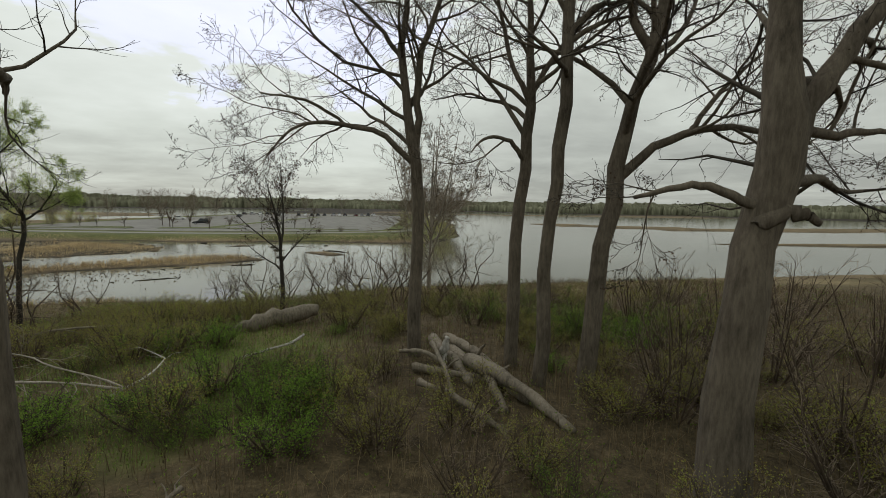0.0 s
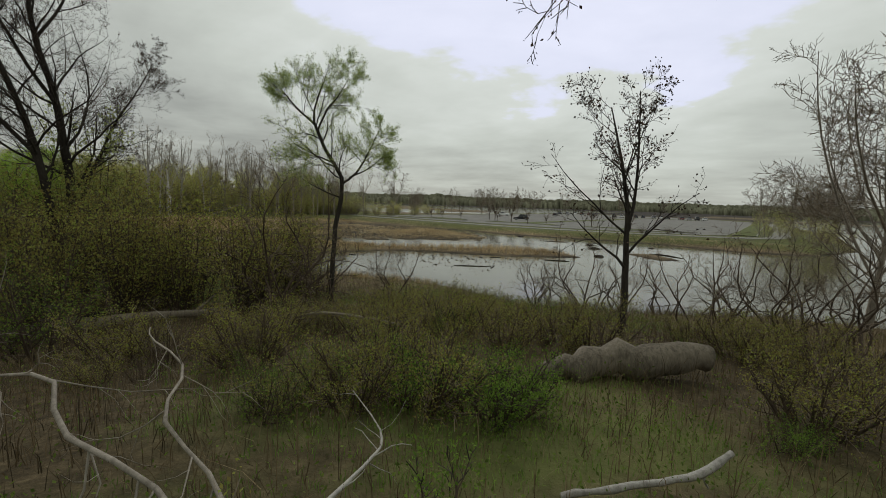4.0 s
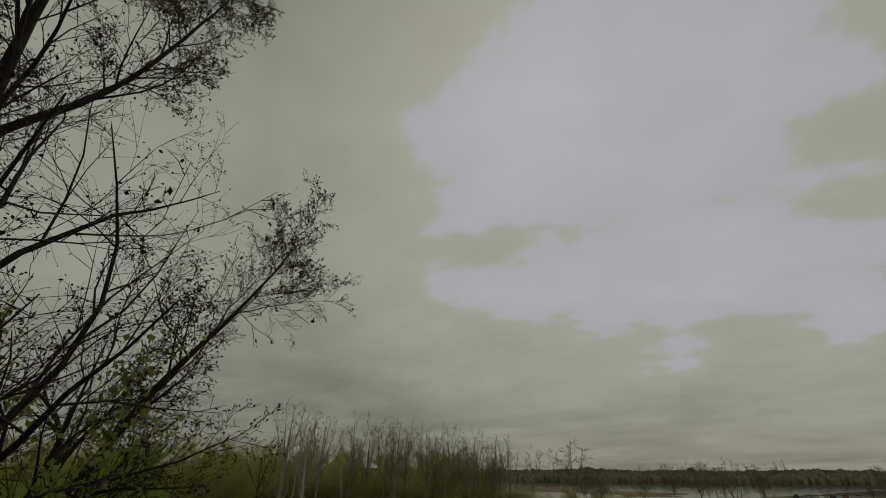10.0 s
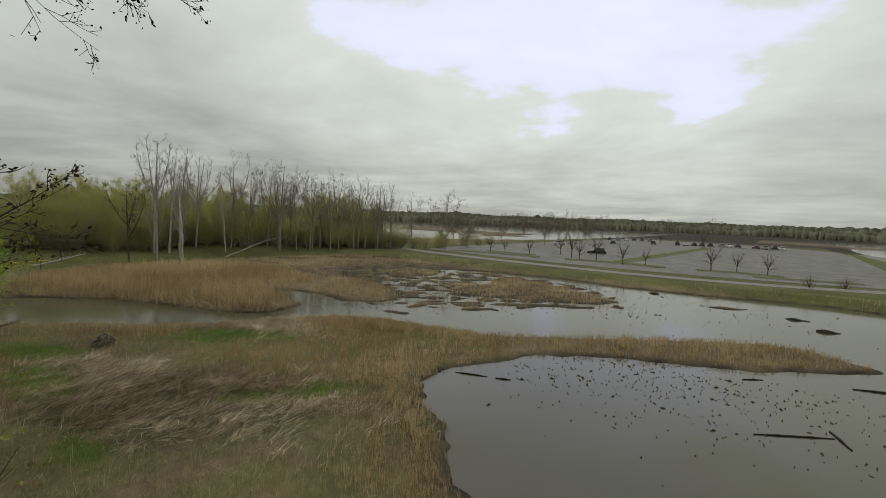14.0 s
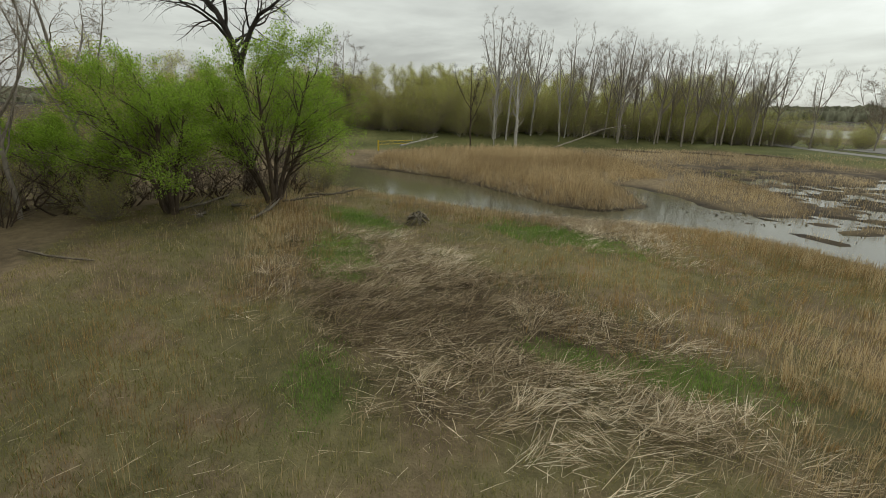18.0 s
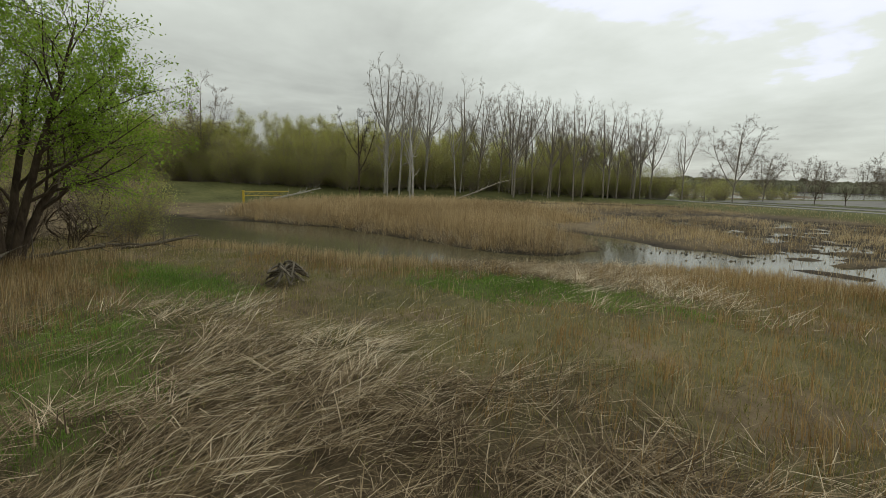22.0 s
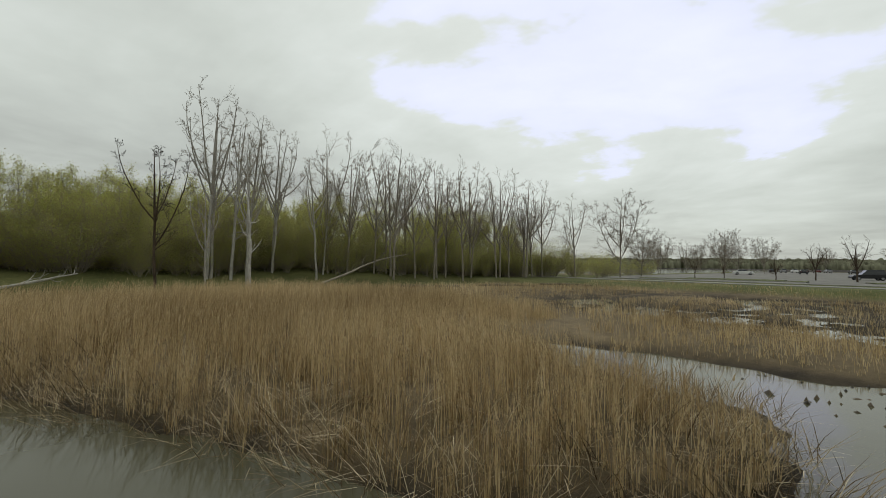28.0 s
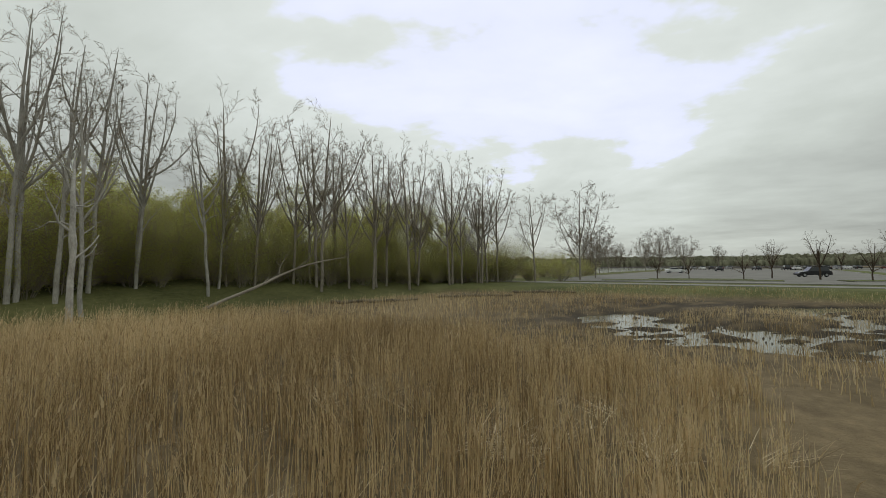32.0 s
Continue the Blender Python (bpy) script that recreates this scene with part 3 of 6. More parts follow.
# ---- blades of reed, straw and grass ----
def blades(name, x, y, z, h, w, lean, turn, mat, label, category, bend=0.5):
    """Thin bent blades: one mesh. lean: how far the tip goes over, in parts of h; turn: towards where."""
    n = len(x)
    rng = np.random.default_rng(len(x))
    b = np.stack([x, y, z], -1)
    over = np.stack([np.cos(turn), np.sin(turn), 0 * turn], -1)
    a = rng.random(n) * 6.283
    s = np.stack([np.cos(a), np.sin(a), 0 * a], -1) * (w / 2)[:, None]
    rise_ = np.sqrt(np.maximum(1 - lean**2, 0.003))
    mid = b + over * (lean * h * 0.5 * bend)[:, None] + np.array([0, 0, 1.0]) * (h * 0.55 * rise_)[:, None]
    tip = b + over * (lean * h)[:, None] + np.array([0, 0, 1.0]) * (h * rise_)[:, None]
    v = np.stack([b - s, b + s, mid + s * 0.8, mid - s * 0.8, tip], 1).reshape(-1, 3)
    i = np.arange(n)[:, None] * 5
    me = mesh_np(name, v, [i + np.array([0, 1, 2, 3]), i + np.array([3, 2, 4])], mat)
    return tagged(new(name, me), label, category, kind="stuff")


def scatter(poly, per_m2, seed):
    p = np.array(poly)
    lo, hi = p.min(0), p.max(0)
    rng = np.random.default_rng(seed)
    n = int((hi - lo).prod() * per_m2)
    x, y = lo[0] + rng.random(n) * (hi - lo)[0], lo[1] + rng.random(n) * (hi - lo)[1]
    k = inside(poly, x, y)
    return x[k], y[k], rng


def reed_bed(name, poly, per, seed, tall, wide, label, mask=None, lean=0.16, mat=None, tuft=0.0, plumes=0.0):
    x, y, rng = scatter(poly, per, seed)
    if tuft:
        x, y = x + tuft * np.sin(x * 2.9 + 1.3 * np.sin(y * 2.3)), y + tuft * np.sin(y * 3.1 + 1.7 * np.sin(x * 2.1))
        x, y = x + 0.4 * tuft * np.sin(x * 11 + 2.0 * np.sin(y * 5.3)), y + 0.4 * tuft * np.sin(y * 12 + 2.2 * np.sin(x * 4.7))
    k = (land(x, y) > -0.1) & (rng.random(len(x)) < 0.50 + 1.1 * wave(x, y, 1.2, seed))
    if mask is not None:
        k &= mask(x, y, rng)
    x, y = x[k], y[k]
    z = height(x, y) - 0.03
    n = len(x)
    h = tall * (0.50 + 0.55 * rng.random(n)) * (1 + 0.25 * wave(x, y, 2.4, seed + 1) + 0.22 * wave(x, y, 0.7, seed + 3)) * (0.55 + 0.45 * smooth(edge_dist(poly, x, y) / 2.6))
    turn = 2.2 + 1.5 * wave(x, y, 6, seed + 2) + rng.normal(size=n) * 0.9
    ln = np.clip(np.abs(rng.normal(size=n)) * lean, 0, 0.9)
    bed = blades(name, x, y, z, h, wide * (0.6 + 0.8 * rng.random(n)), ln, turn, mat or reed_mat, label, "reeds")
    if plumes:
        j = np.flatnonzero(rng.random(n) < plumes)
        up_h = h[j] * np.sqrt(1 - ln[j] ** 2) * 0.86
        blades("seed_heads", x[j] + np.cos(turn[j]) * ln[j] * h[j] * 0.86, y[j] + np.sin(turn[j]) * ln[j] * h[j] * 0.86, z[j] + up_h, 0.11 + 0.10 * rng.random(len(j)), 0.018 + 0.016 * rng.random(len(j)),
               np.clip(0.35 + 0.25 * rng.random(len(j)), 0, 0.9), turn[j] + 0.5 * rng.normal(size=len(j)), plume_mat, "pale feathery seed heads over the reeds", "reeds")
    return bed

# ---- reeds and grasses ----
def stand_zone(x, y):
    """Where dry reeds stand: by the bay, by the channel and on the spit."""
    shore = edge_dist(SOUTH, x, y)
    near = smooth((5.5 - shore) / 3) * (x > -62)
    strip = smooth(1.4 - np.hypot((x + 61) / 9, (y - 22) / 2.2)) * 0.9 + smooth((4.2 - shore) / 2.5) * (x <= -55)
    return np.clip(np.maximum(near, strip) + 0.3 * wave(x, y, 3, 23), 0, 1)


def lodged(x, y):
    """Where the island's reeds have gone down in patches."""
    return smooth((wave(x, y, 3.5, 81) - 0.18) / 0.35)


reed_bed("reed_bed", ISLAND, 250, 11, 1.4, 0.0115, "tall dry tan reeds standing in a bed by the water", lambda x, y, r: r.random(len(x)) < 1 - 0.8 * lodged(x, y), lean=0.22, plumes=0.16, tuft=0.18)
reed_bed("reed_bed", PENINSULA, 230, 12, 0.68, 0.0100, "dry brown reed stems standing along the bay", lambda x, y, r: r.random(len(x)) < stand_zone(x, y) * (1 - 0.85 * np.clip(straw_zone(x, y), 0, 1)) * (1 - greens(x, y)), lean=0.3, tuft=0.13)
BAY = [(-46, 38), (-43.0, 41.5), (-42.4, 38.3), (-39.4, 36.0), (-37.1, 34.0), (-35.1, 31.6), (-32.6, 31.3), (-28, 33.7), (-22, 35.1), (-22, 33), (-29, 30.5), (-34, 28.5), (-38.5, 30.5), (-42, 34)]
reed_bed("reed_bed", BAY, 190, 26, 0.85, 0.011, "dry reeds standing along the shore of the bay", lean=0.42, tuft=0.18)
reed_bed("reed_bed", SPIT, 150, 13, 0.9, 0.013, "dry reeds on a narrow spit in the water", lean=0.42, tuft=0.16)
for i, isl in enumerate(ISLETS[:3]):
    reed_bed("reed_bed", isl, 70, 14 + i, 0.7, 0.014, "low clump of dry reeds on a muddy islet", lean=0.3, mask=lambda x, y, r: wave(x, y, 4, 31) > -0.15)
MARSH = [(-69, 50), (-60, 53.5), (-61, 57), (-68, 60.5), (-76, 61), (-84, 63), (-96, 58), (-84, 58.5), (-74, 55.5)]
reed_bed("reed_bed", TUSSOCKS, 60, 25, 0.55, 0.014, "low tufts of dry marsh grass on mud hummocks", lean=0.35)
reed_bed("reed_bed", MARSH, 60, 17, 0.9, 0.014, "low reed marsh behind the reed bed", lean=0.3, mask=lambda x, y, r: wave(x, y, 3, 33) > -0.2)
WMARSH = [(-101, 46), (-97, 56), (-96, 58), (-84, 63), (-83, 70), (-80, 76), (-76, 84), (-88, 88), (-100, 80), (-104, 60)]
reed_bed("reed_bed", WMARSH, 30, 18, 0.8, 0.016, "matted dry marsh grass before the woods", lean=0.4)
BERM = [(-90, 87), (-67, 86), (-56, 88.5), (-44, 86.7), (-33, 88.6), (-22, 92), (-13, 90), (-6, 88.5), (2, 93), (0, 97), (-22, 95.5), (-44, 91), (-66, 90), (-88, 92)]
reed_bed("reed_bed", BERM, 28, 19, 0.6, 0.016, "dry grass on the berm below the car park", lean=0.35)

x, y, rng = scatter(PENINSULA, 330, 41)
k = rng.random(len(x)) < (np.clip(straw_zone(x, y), 0, 1) * (0.50 + 1.1 * wave(x, y, 0.8, 42)) + 0.03) * (1 - 0.9 * greens(x, y))
x, y = x[k], y[k]
n = len(x)
blades("fallen_straw", x, y, height(x, y) + 0.03 + 0.16 * (1 + wave(x, y, 0.9, 46)) * (0.4 + 0.6 * rng.random(n)), 0.25 + 0.50 * rng.random(n) ** 1.5, 0.006 + 0.007 * rng.random(n), np.clip(0.990 - 0.03 * np.abs(rng.normal(size=n)), 0.4, 0.998),
       1.15 + 2.0 * wave(x, y, 1.8, 43) + 0.55 * rng.normal(size=n), straw_mat, "flattened bleached reed straw lying in swathes", "straw", bend=0.9)



def swathes(poly, per, seed, mask, label, stalks=36, lift=0.28):
    """Sheaves of long stalks gone down side by side, heaped over one another."""
    x, y, rng = scatter(poly, per, seed)
    k = (rng.random(len(x)) < mask(x, y)) & (land(x, y) > 0.1)
    x, y = x[k], y[k]
    way = 1.15 + 2.0 * wave(x, y, 1.8, 43) + 0.9 * rng.normal(size=len(x))
    heap = lift * rng.random(len(x)) ** 2
    x, y, way, heap = (np.repeat(q, stalks) for q in (x, y, way, heap))
    n = len(x)
    along, side = 0.36 * rng.normal(size=n), 0.13 * rng.normal(size=n)
    x, y = x + along * np.cos(way) - side * np.sin(way), y + along * np.sin(way) + side * np.cos(way)
    blades("fallen_straw", x, y, height(x, y) + 0.02 + heap * (0.5 + 0.5 * rng.random(n)), 0.35 + 0.8 * rng.random(n) ** 1.5, 0.009 + 0.011 * rng.random(n), np.clip(0.992 - 0.03 * np.abs(rng.normal(size=n)), 0.5, 0.999), way + 0.34 * rng.normal(size=n), straw_mat, label, "straw", bend=0.9)


swathes(PENINSULA, 7.5, 47, lambda x, y: np.clip(straw_zone(x, y), 0, 1) * (0.6 + 0.5 * wave(x, y, 1.6, 48)) * (1 - 0.95 * greens(x, y)), "long bleached reed straw lying in heaped sheaves", lift=0.30)
STUBBLE = [(-55, 31.5), (-52, 29.5), (-49, 29.5), (-45, 30.5), (-42, 34), (-43, 38), (-45, 42), (-50, 43), (-54, 39.5), (-55.5, 35)]
reed_bed("reed_stubble", STUBBLE, 150, 83, 0.55, 0.0105, "brown reed stubble standing among fallen straw", lambda x, y, r: r.random(len(x)) < (0.35 + 0.65 * smooth(wave(x, y, 1.1, 84) + 0.35)) * (1 - greens(x, y)), lean=0.34, tuft=0.16, mat=rust_mat)
swathes(ISLAND, 3.0, 49, lambda x, y: lodged(x, y) * 0.9, "dry reeds gone down in patches on the island", lift=0.45)
x, y, rng = scatter(PENINSULA, 230, 44)
k = rng.random(len(x)) < (0.85 - 0.6 * np.clip(straw_zone(x, y), 0, 1) - 0.55 * stand_zone(x, y)) * (1 - 0.8 * greens(x, y))
x, y = x[k], y[k]
n = len(x)
blades("dry_grass", x, y, height(x, y) - 0.01, (0.06 + 0.13 * rng.random(n)) * (1.1 + 0.7 * wave(x, y, 1.3, 47)), 0.008 + 0.006 * rng.random(n), np.clip(0.5 + 0.25 * rng.normal(size=n), 0, 0.97), rng.random(n) * 6.28, dullgrass_mat,
       "matted dull green and tan grass", "grass")

for poly, per in ((PENINSULA, 620), ([(-36, 12), (-36, 30), (-20, 35), (-10, 36), (0, 34), (4, 5), (-4, 2), (-20, 8)], 150)):
    x, y, rng = scatter(poly, per, 45)
    k = rng.random(len(x)) < greens(x, y) * 0.9
    x, y = x[k], y[k]
    n = len(x)
    blades("green_grass", x, y, height(x, y) - 0.01, 0.07 + 0.13 * rng.random(n), 0.008 + 0.006 * rng.random(n), np.clip(0.4 + 0.25 * rng.normal(size=n), 0, 0.95), rng.random(n) * 6.28, green_mat, "fresh green spring grass in patches", "grass")

# broken reeds lying along the island's shore
x, y, rng = scatter([(-88, 27), (-78, 33), (-65.5, 38), (-62.5, 41.5), (-64, 46), (-69, 47.2), (-74, 48.5), (-71, 43), (-78, 37.5), (-88, 31)], 120, 48)
k = (land(x, y) > -0.7) & (rng.random(len(x)) < 0.9 - 0.28 * edge_dist(ISLAND, x, y))
x, y = x[k], y[k]
n = len(x)
blades("broken_reeds", x, y, np.maximum(height(x, y), 0) + 0.02 + 0.3 * rng.random(n) ** 2, 0.35 + 0.7 * rng.random(n), 0.007 + 0.009 * rng.random(n), np.clip(0.8 + 0.2 * rng.normal(size=n), 0.2, 0.995), 5.2 + 1.8 * wave(x, y, 2, 49) + 0.6 * rng.normal(size=n), straw_mat,
       "bleached broken reeds lying at the water's edge", "straw", bend=0.9)

# rusty grass strips, seed heads, and dead stems that litter the bank
for poly, tall in (([(-70, 20), (-64, 24.5), (-57, 25), (-50, 22.5), (-50, 20.5), (-58, 20.5), (-66, 18)], 0.6), ([(-66, 28.5), (-62.5, 33), (-60, 37), (-58.5, 36), (-60, 31), (-63.5, 27)], 0.6), ([(-58.5, 37.5), (-54, 39), (-47, 42.5), (-47.5, 47), (-55, 46.5), (-59, 42)], 0.75), ([(-49, 15.5), (-42, 21), (-45, 23), (-53, 18)], 0.55)):
    reed_bed("rusty_grass", poly, 150, int(-poly[0][0] * 7), tall, 0.008, "rust-brown dry grass standing in a strip", lean=0.25, mat=rust_mat)
BANK = [(-46, -8), (-46, 16), (-34, 24), (-28, 33), (-20, 34.5), (-12, 36), (-3, 40), (8, 42), (26, 44), (26, 0), (12, -4), (-10, -3), (-24, -8)]
x, y, rng = scatter(BANK, 95, 51)
k = rng.random(len(x)) < 0.55 + 0.45 * wave(x, y, 2.4, 52)
x, y = x[k], y[k]
n = len(x)
tall = 0.25 + 0.65 * rng.random(n) ** 1.5 * (1 + 0.4 * wave(x, y, 3, 53))
blades("dead_stems", x, y, height(x, y) - 0.02, tall, 0.006 + 0.008 * rng.random(n), np.clip(0.5 + 0.3 * rng.normal(size=n), 0, 0.98), rng.random(n) * 6.28, brush_mat, "tangle of dead brown stems on the bank", "undergrowth")
x, y, rng = scatter(BANK, 40, 54)
k = rng.random(len(x)) < 0.10 + 0.35 * smooth(wave(x, y, 5, 55)) + 0.6 * greens(x, y)
x, y = x[k], y[k]
pts = np.stack([x, y, height(x, y) + 0.05 + 0.35 * rng.random(len(x))], -1)
up_ = np.tile([0, 0, 0.6], (len(x), 1))
v, f = leaves_at(rng, pts, up_, 4, 0.05, 0.10, 0.0, 0.3)
tagged(new("green_undergrowth", mesh_np("green_undergrowth", v, f, leaf_bush)), "fresh green undergrowth spreading over the bank", "undergrowth", kind="stuff")

# ---- trees of the bank ----
BARE = [(13, 0.42, 52, 0.35, 8, 0.16, 0.03, 0.5), (7, 0.48, 48, 0.2, 6, 0.2, 0.0, 0.55), (5, 0.5, 42, 0.15, 4, 0.22, 0.0, 0.6), (3, 0.55, 40, 0.2, 3, 0.25, -0.02, 0.75, 0.4)]
buds = (island_mix([(0.0, (0.035, 0.022, 0.016)), (1.0, (0.10, 0.06, 0.035))], "opening_buds"), 1, 0.035, 0.02, 0.2, 0.35)


def raised(d, stems):
    """The same stems with the trunk longer by d below its first fork."""
    return [[(x, y, z + d if z > 0 else z, r) for x, y, z, r in rows] for rows in stems]


def placed(root, x, y, dz=-0.15, rz=None):
    root.location = (x, y, rise(x, y) + dz)
    if rz is not None:
        root.rotation_euler = (0, 0, radians(rz))
    return root


placed(make_tree("bare_tree", 101, raised(1.65, [[(0, 0, 0, 0.22), (0.02, 0.02, 2, 0.18), (-0.05, 0.05, 4.8, 0.17), (-0.25, 0.1, 6.2, 0.13), (-0.45, 0, 7.6, 0.11), (-0.3, 0.1, 10, 0.07), (-0.6, 0.3, 13, 0.03)],
                                   [(-0.05, 0.05, 4.9, 0.13), (0.05, 0.1, 6.0, 0.11), (0.05, 0.0, 7.6, 0.1), (0.7, 0.2, 9.4, 0.07), (1.3, 0.2, 12.6, 0.03)],
                                   [(-0.05, 0.05, 4.5, 0.10), (-1.0, -0.3, 5.3, 0.085), (-2.3, -0.9, 5.5, 0.06), (-3.3, -1.2, 5.3, 0.04), (-4.0, -1.4, 4.5, 0.015)],
                                   [(-2.0, -0.7, 5.5, 0.05), (-2.9, -1.2, 6.0, 0.04), (-4.2, -1.2, 6.2, 0.02)],
                                   [(-0.4, 0.05, 7.5, 0.08), (-1.2, 0.2, 8.6, 0.06), (-2.2, 0.1, 9.4, 0.03)]]),
                 BARE, "bare grey tree with a long low arching limb", "tree", bark_grey, twig_mat, buds), -0.15, 13.8)
placed(make_tree("bare_tree", 102, raised(1.65, [[(0, 0, 0, 0.21), (0.1, 0, 2.5, 0.18), (0.25, 0.05, 4.8, 0.17), (0.35, 0, 6.6, 0.14), (0.3, 0.2, 8.3, 0.10), (0.2, 0.2, 12, 0.05), (0.0, 0.3, 15, 0.02)],
                                   [(0.3, 0, 6.2, 0.09), (0.9, 0.2, 7.4, 0.08), (1.8, 0.3, 8.6, 0.06), (2.8, 0.4, 9.5, 0.03)],
                                   [(0.25, 0.05, 4.7, 0.08), (-0.3, -0.3, 5.2, 0.06), (-1.0, -0.6, 5.2, 0.04), (-1.4, -0.7, 4.8, 0.015)],
                                   [(0.3, 0, 6.4, 0.09), (-0.2, 0, 7.4, 0.07), (-0.6, 0.1, 9.0, 0.05), (-1.2, 0.1, 11, 0.02)]]),
                 BARE, "tall bare grey tree on the bank", "tree", bark_grey, twig_mat, buds), 2.75, 13.0)
placed(make_tree("bare_tree", 103, raised(1.70, [[(-0.25, 0, 0, 0.21), (-0.1, 0, 2.5, 0.17), (0.1, 0, 5, 0.17), (0.2, 0, 8, 0.15), (0.35, 0.1, 11, 0.11), (0.3, 0.2, 15, 0.04)],
                                   [(0.2, 0, 7.6, 0.07), (1.0, 0.3, 8.4, 0.06), (2.2, 0.4, 8.7, 0.04), (3.0, 0.5, 9.3, 0.02)]]),
                 [(11, 0.34, 55, 0.5, 8, 0.16, 0.03, 0.5), *BARE[1:]], "slender leaning bare tree on the bank", "tree", bark_grey, twig_mat, buds), 3.45, 11.5)
placed(make_tree("bare_tree", 104, raised(1.70, [[(-0.6, 0, 0, 0.27), (-0.35, 0, 2, 0.23), (-0.05, 0, 4.0, 0.23), (0.3, 0, 5.6, 0.18), (0.75, 0, 7.2, 0.17), (1.0, 0.1, 8.6, 0.13), (1.4, 0.2, 11, 0.07), (1.6, 0.3, 14, 0.03)],
                                   [(0.75, 0, 7.1, 0.12), (0.35, 0.1, 7.8, 0.11), (0.15, 0.2, 9, 0.08), (0.4, 0.3, 12, 0.03)],
                                   [(0.05, 0, 4.0, 0.14), (0.9, -0.2, 4.8, 0.11), (2.0, -0.5, 5.2, 0.09), (3.0, -0.8, 5.1, 0.07), (4.2, -1.0, 4.8, 0.04)],
                                   [(1.6, -0.4, 5.1, 0.07), (2.2, -0.4, 6.0, 0.06), (3.2, -0.5, 7.0, 0.03)]]),
                 BARE, "forked bare tree leaning over the bank", "tree", bark_grey, twig_mat, buds), 5.0, 11.3)
placed(make_tree("old_tree", 105, raised(1.70, [[(-0.25, 0, 0, 0.42), (-0.15, 0, 1.5, 0.31), (0.0, 0, 2.9, 0.29), (0.15, 0, 4.2, 0.31), (0.2, 0, 5.6, 0.21), (0.1, 0.1, 7.2, 0.18), (0.0, 0.2, 10, 0.14), (-0.3, 0.3, 13, 0.05)],
                                  [(0.2, 0, 4.1, 0.20), (0.75, 0, 4.9, 0.16), (1.35, 0, 5.9, 0.13), (2.2, 0.1, 6.9, 0.11), (3.2, 0.2, 9, 0.04)],
                                  [(0.1, 0.1, 6.2, 0.2), (0.6, 0.1, 7.0, 0.15), (1.0, 0.2, 8.2, 0.12), (1.7, 0.2, 10.5, 0.05)],
                                  [(-0.1, -0.1, 2.9, 0.13), (0.3, -0.25, 3.1, 0.10), (0.65, -0.3, 2.95, 0.05)],
                                  [(0.1, 0, 4.3, 0.10), (1.6, 0.5, 4.35, 0.07), (3.0, 0.8, 4.5, 0.03)],
                                  [(-0.1, 0, 3.2, 0.08), (-0.9, 0.2, 3.5, 0.06), (-1.7, 0.5, 3.3, 0.03)]]),
                 [(10, 0.36, 58, 0.35, 8, 0.18, 0.02, 0.4), *BARE[1:3], (2, 0.55, 40, 0.2, 3, 0.25, -0.02, 0.75, 0.4)], "massive old tree with a knotted stub on its trunk", "tree", bark_grey, twig_mat, buds), 5.0, 6.4)
placed(make_tree("bare_tree", 106, raised(1.75, [[(0, 0, 0, 0.30), (0, 0, 2, 0.25), (0.0, 0, 4, 0.23), (-0.1, 0.1, 7, 0.2), (0.1, 0, 11, 0.12), (0.2, 0, 14, 0.04)],
                                   [(-0.05, 0, 4.6, 0.16), (-0.9, 1.2, 5.3, 0.13), (-1.8, 2.6, 5.3, 0.10), (-2.5, 3.6, 5.5, 0.08), (-2.9, 4.0, 5.3, 0.05)]]),
                 [(9, 0.35, 55, 0.45, 8, 0.18, 0.03, 0.4), *BARE[1:3]], "rough-barked tree trunk with a broken limb", "tree", bark_grey, twig_mat), -5.45, 5.7)
SMALL = [(12, 0.42, 42, 0.25, 6, 0.12, 0.05, 0.5), (7, 0.45, 42, 0.2, 5, 0.16, 0.04, 0.55), (5, 0.5, 40, 0.15, 3, 0.2, 0.03, 0.7, 0.4)]
placed(make_tree("young_tree", 107, [[(0, 0, 0, 0.13), (0.0, 0, 2.2, 0.10), (-0.1, 0.05, 4.0, 0.07), (-0.35, 0.1, 5.4, 0.05), (-0.8, 0.1, 7.2, 0.015)], [(-0.05, 0, 3.4, 0.06), (0.1, 0.1, 5, 0.04), (0.0, 0.1, 7.6, 0.012)]],
                 SMALL, "young bare tree with dark buds at the shore", "tree", bark_dark, twig_mat, (buds[0], 1, 0.07, 0.03, 0.1, 0.4)), -7.1, 23.2)
# the leafing willow with a crooked stem: its bends run across the line of flight
u_, v_ = 0.6, 0.8


def across(rows):
    return [(a * u_, a * v_, z, r) for a, z, r in rows]


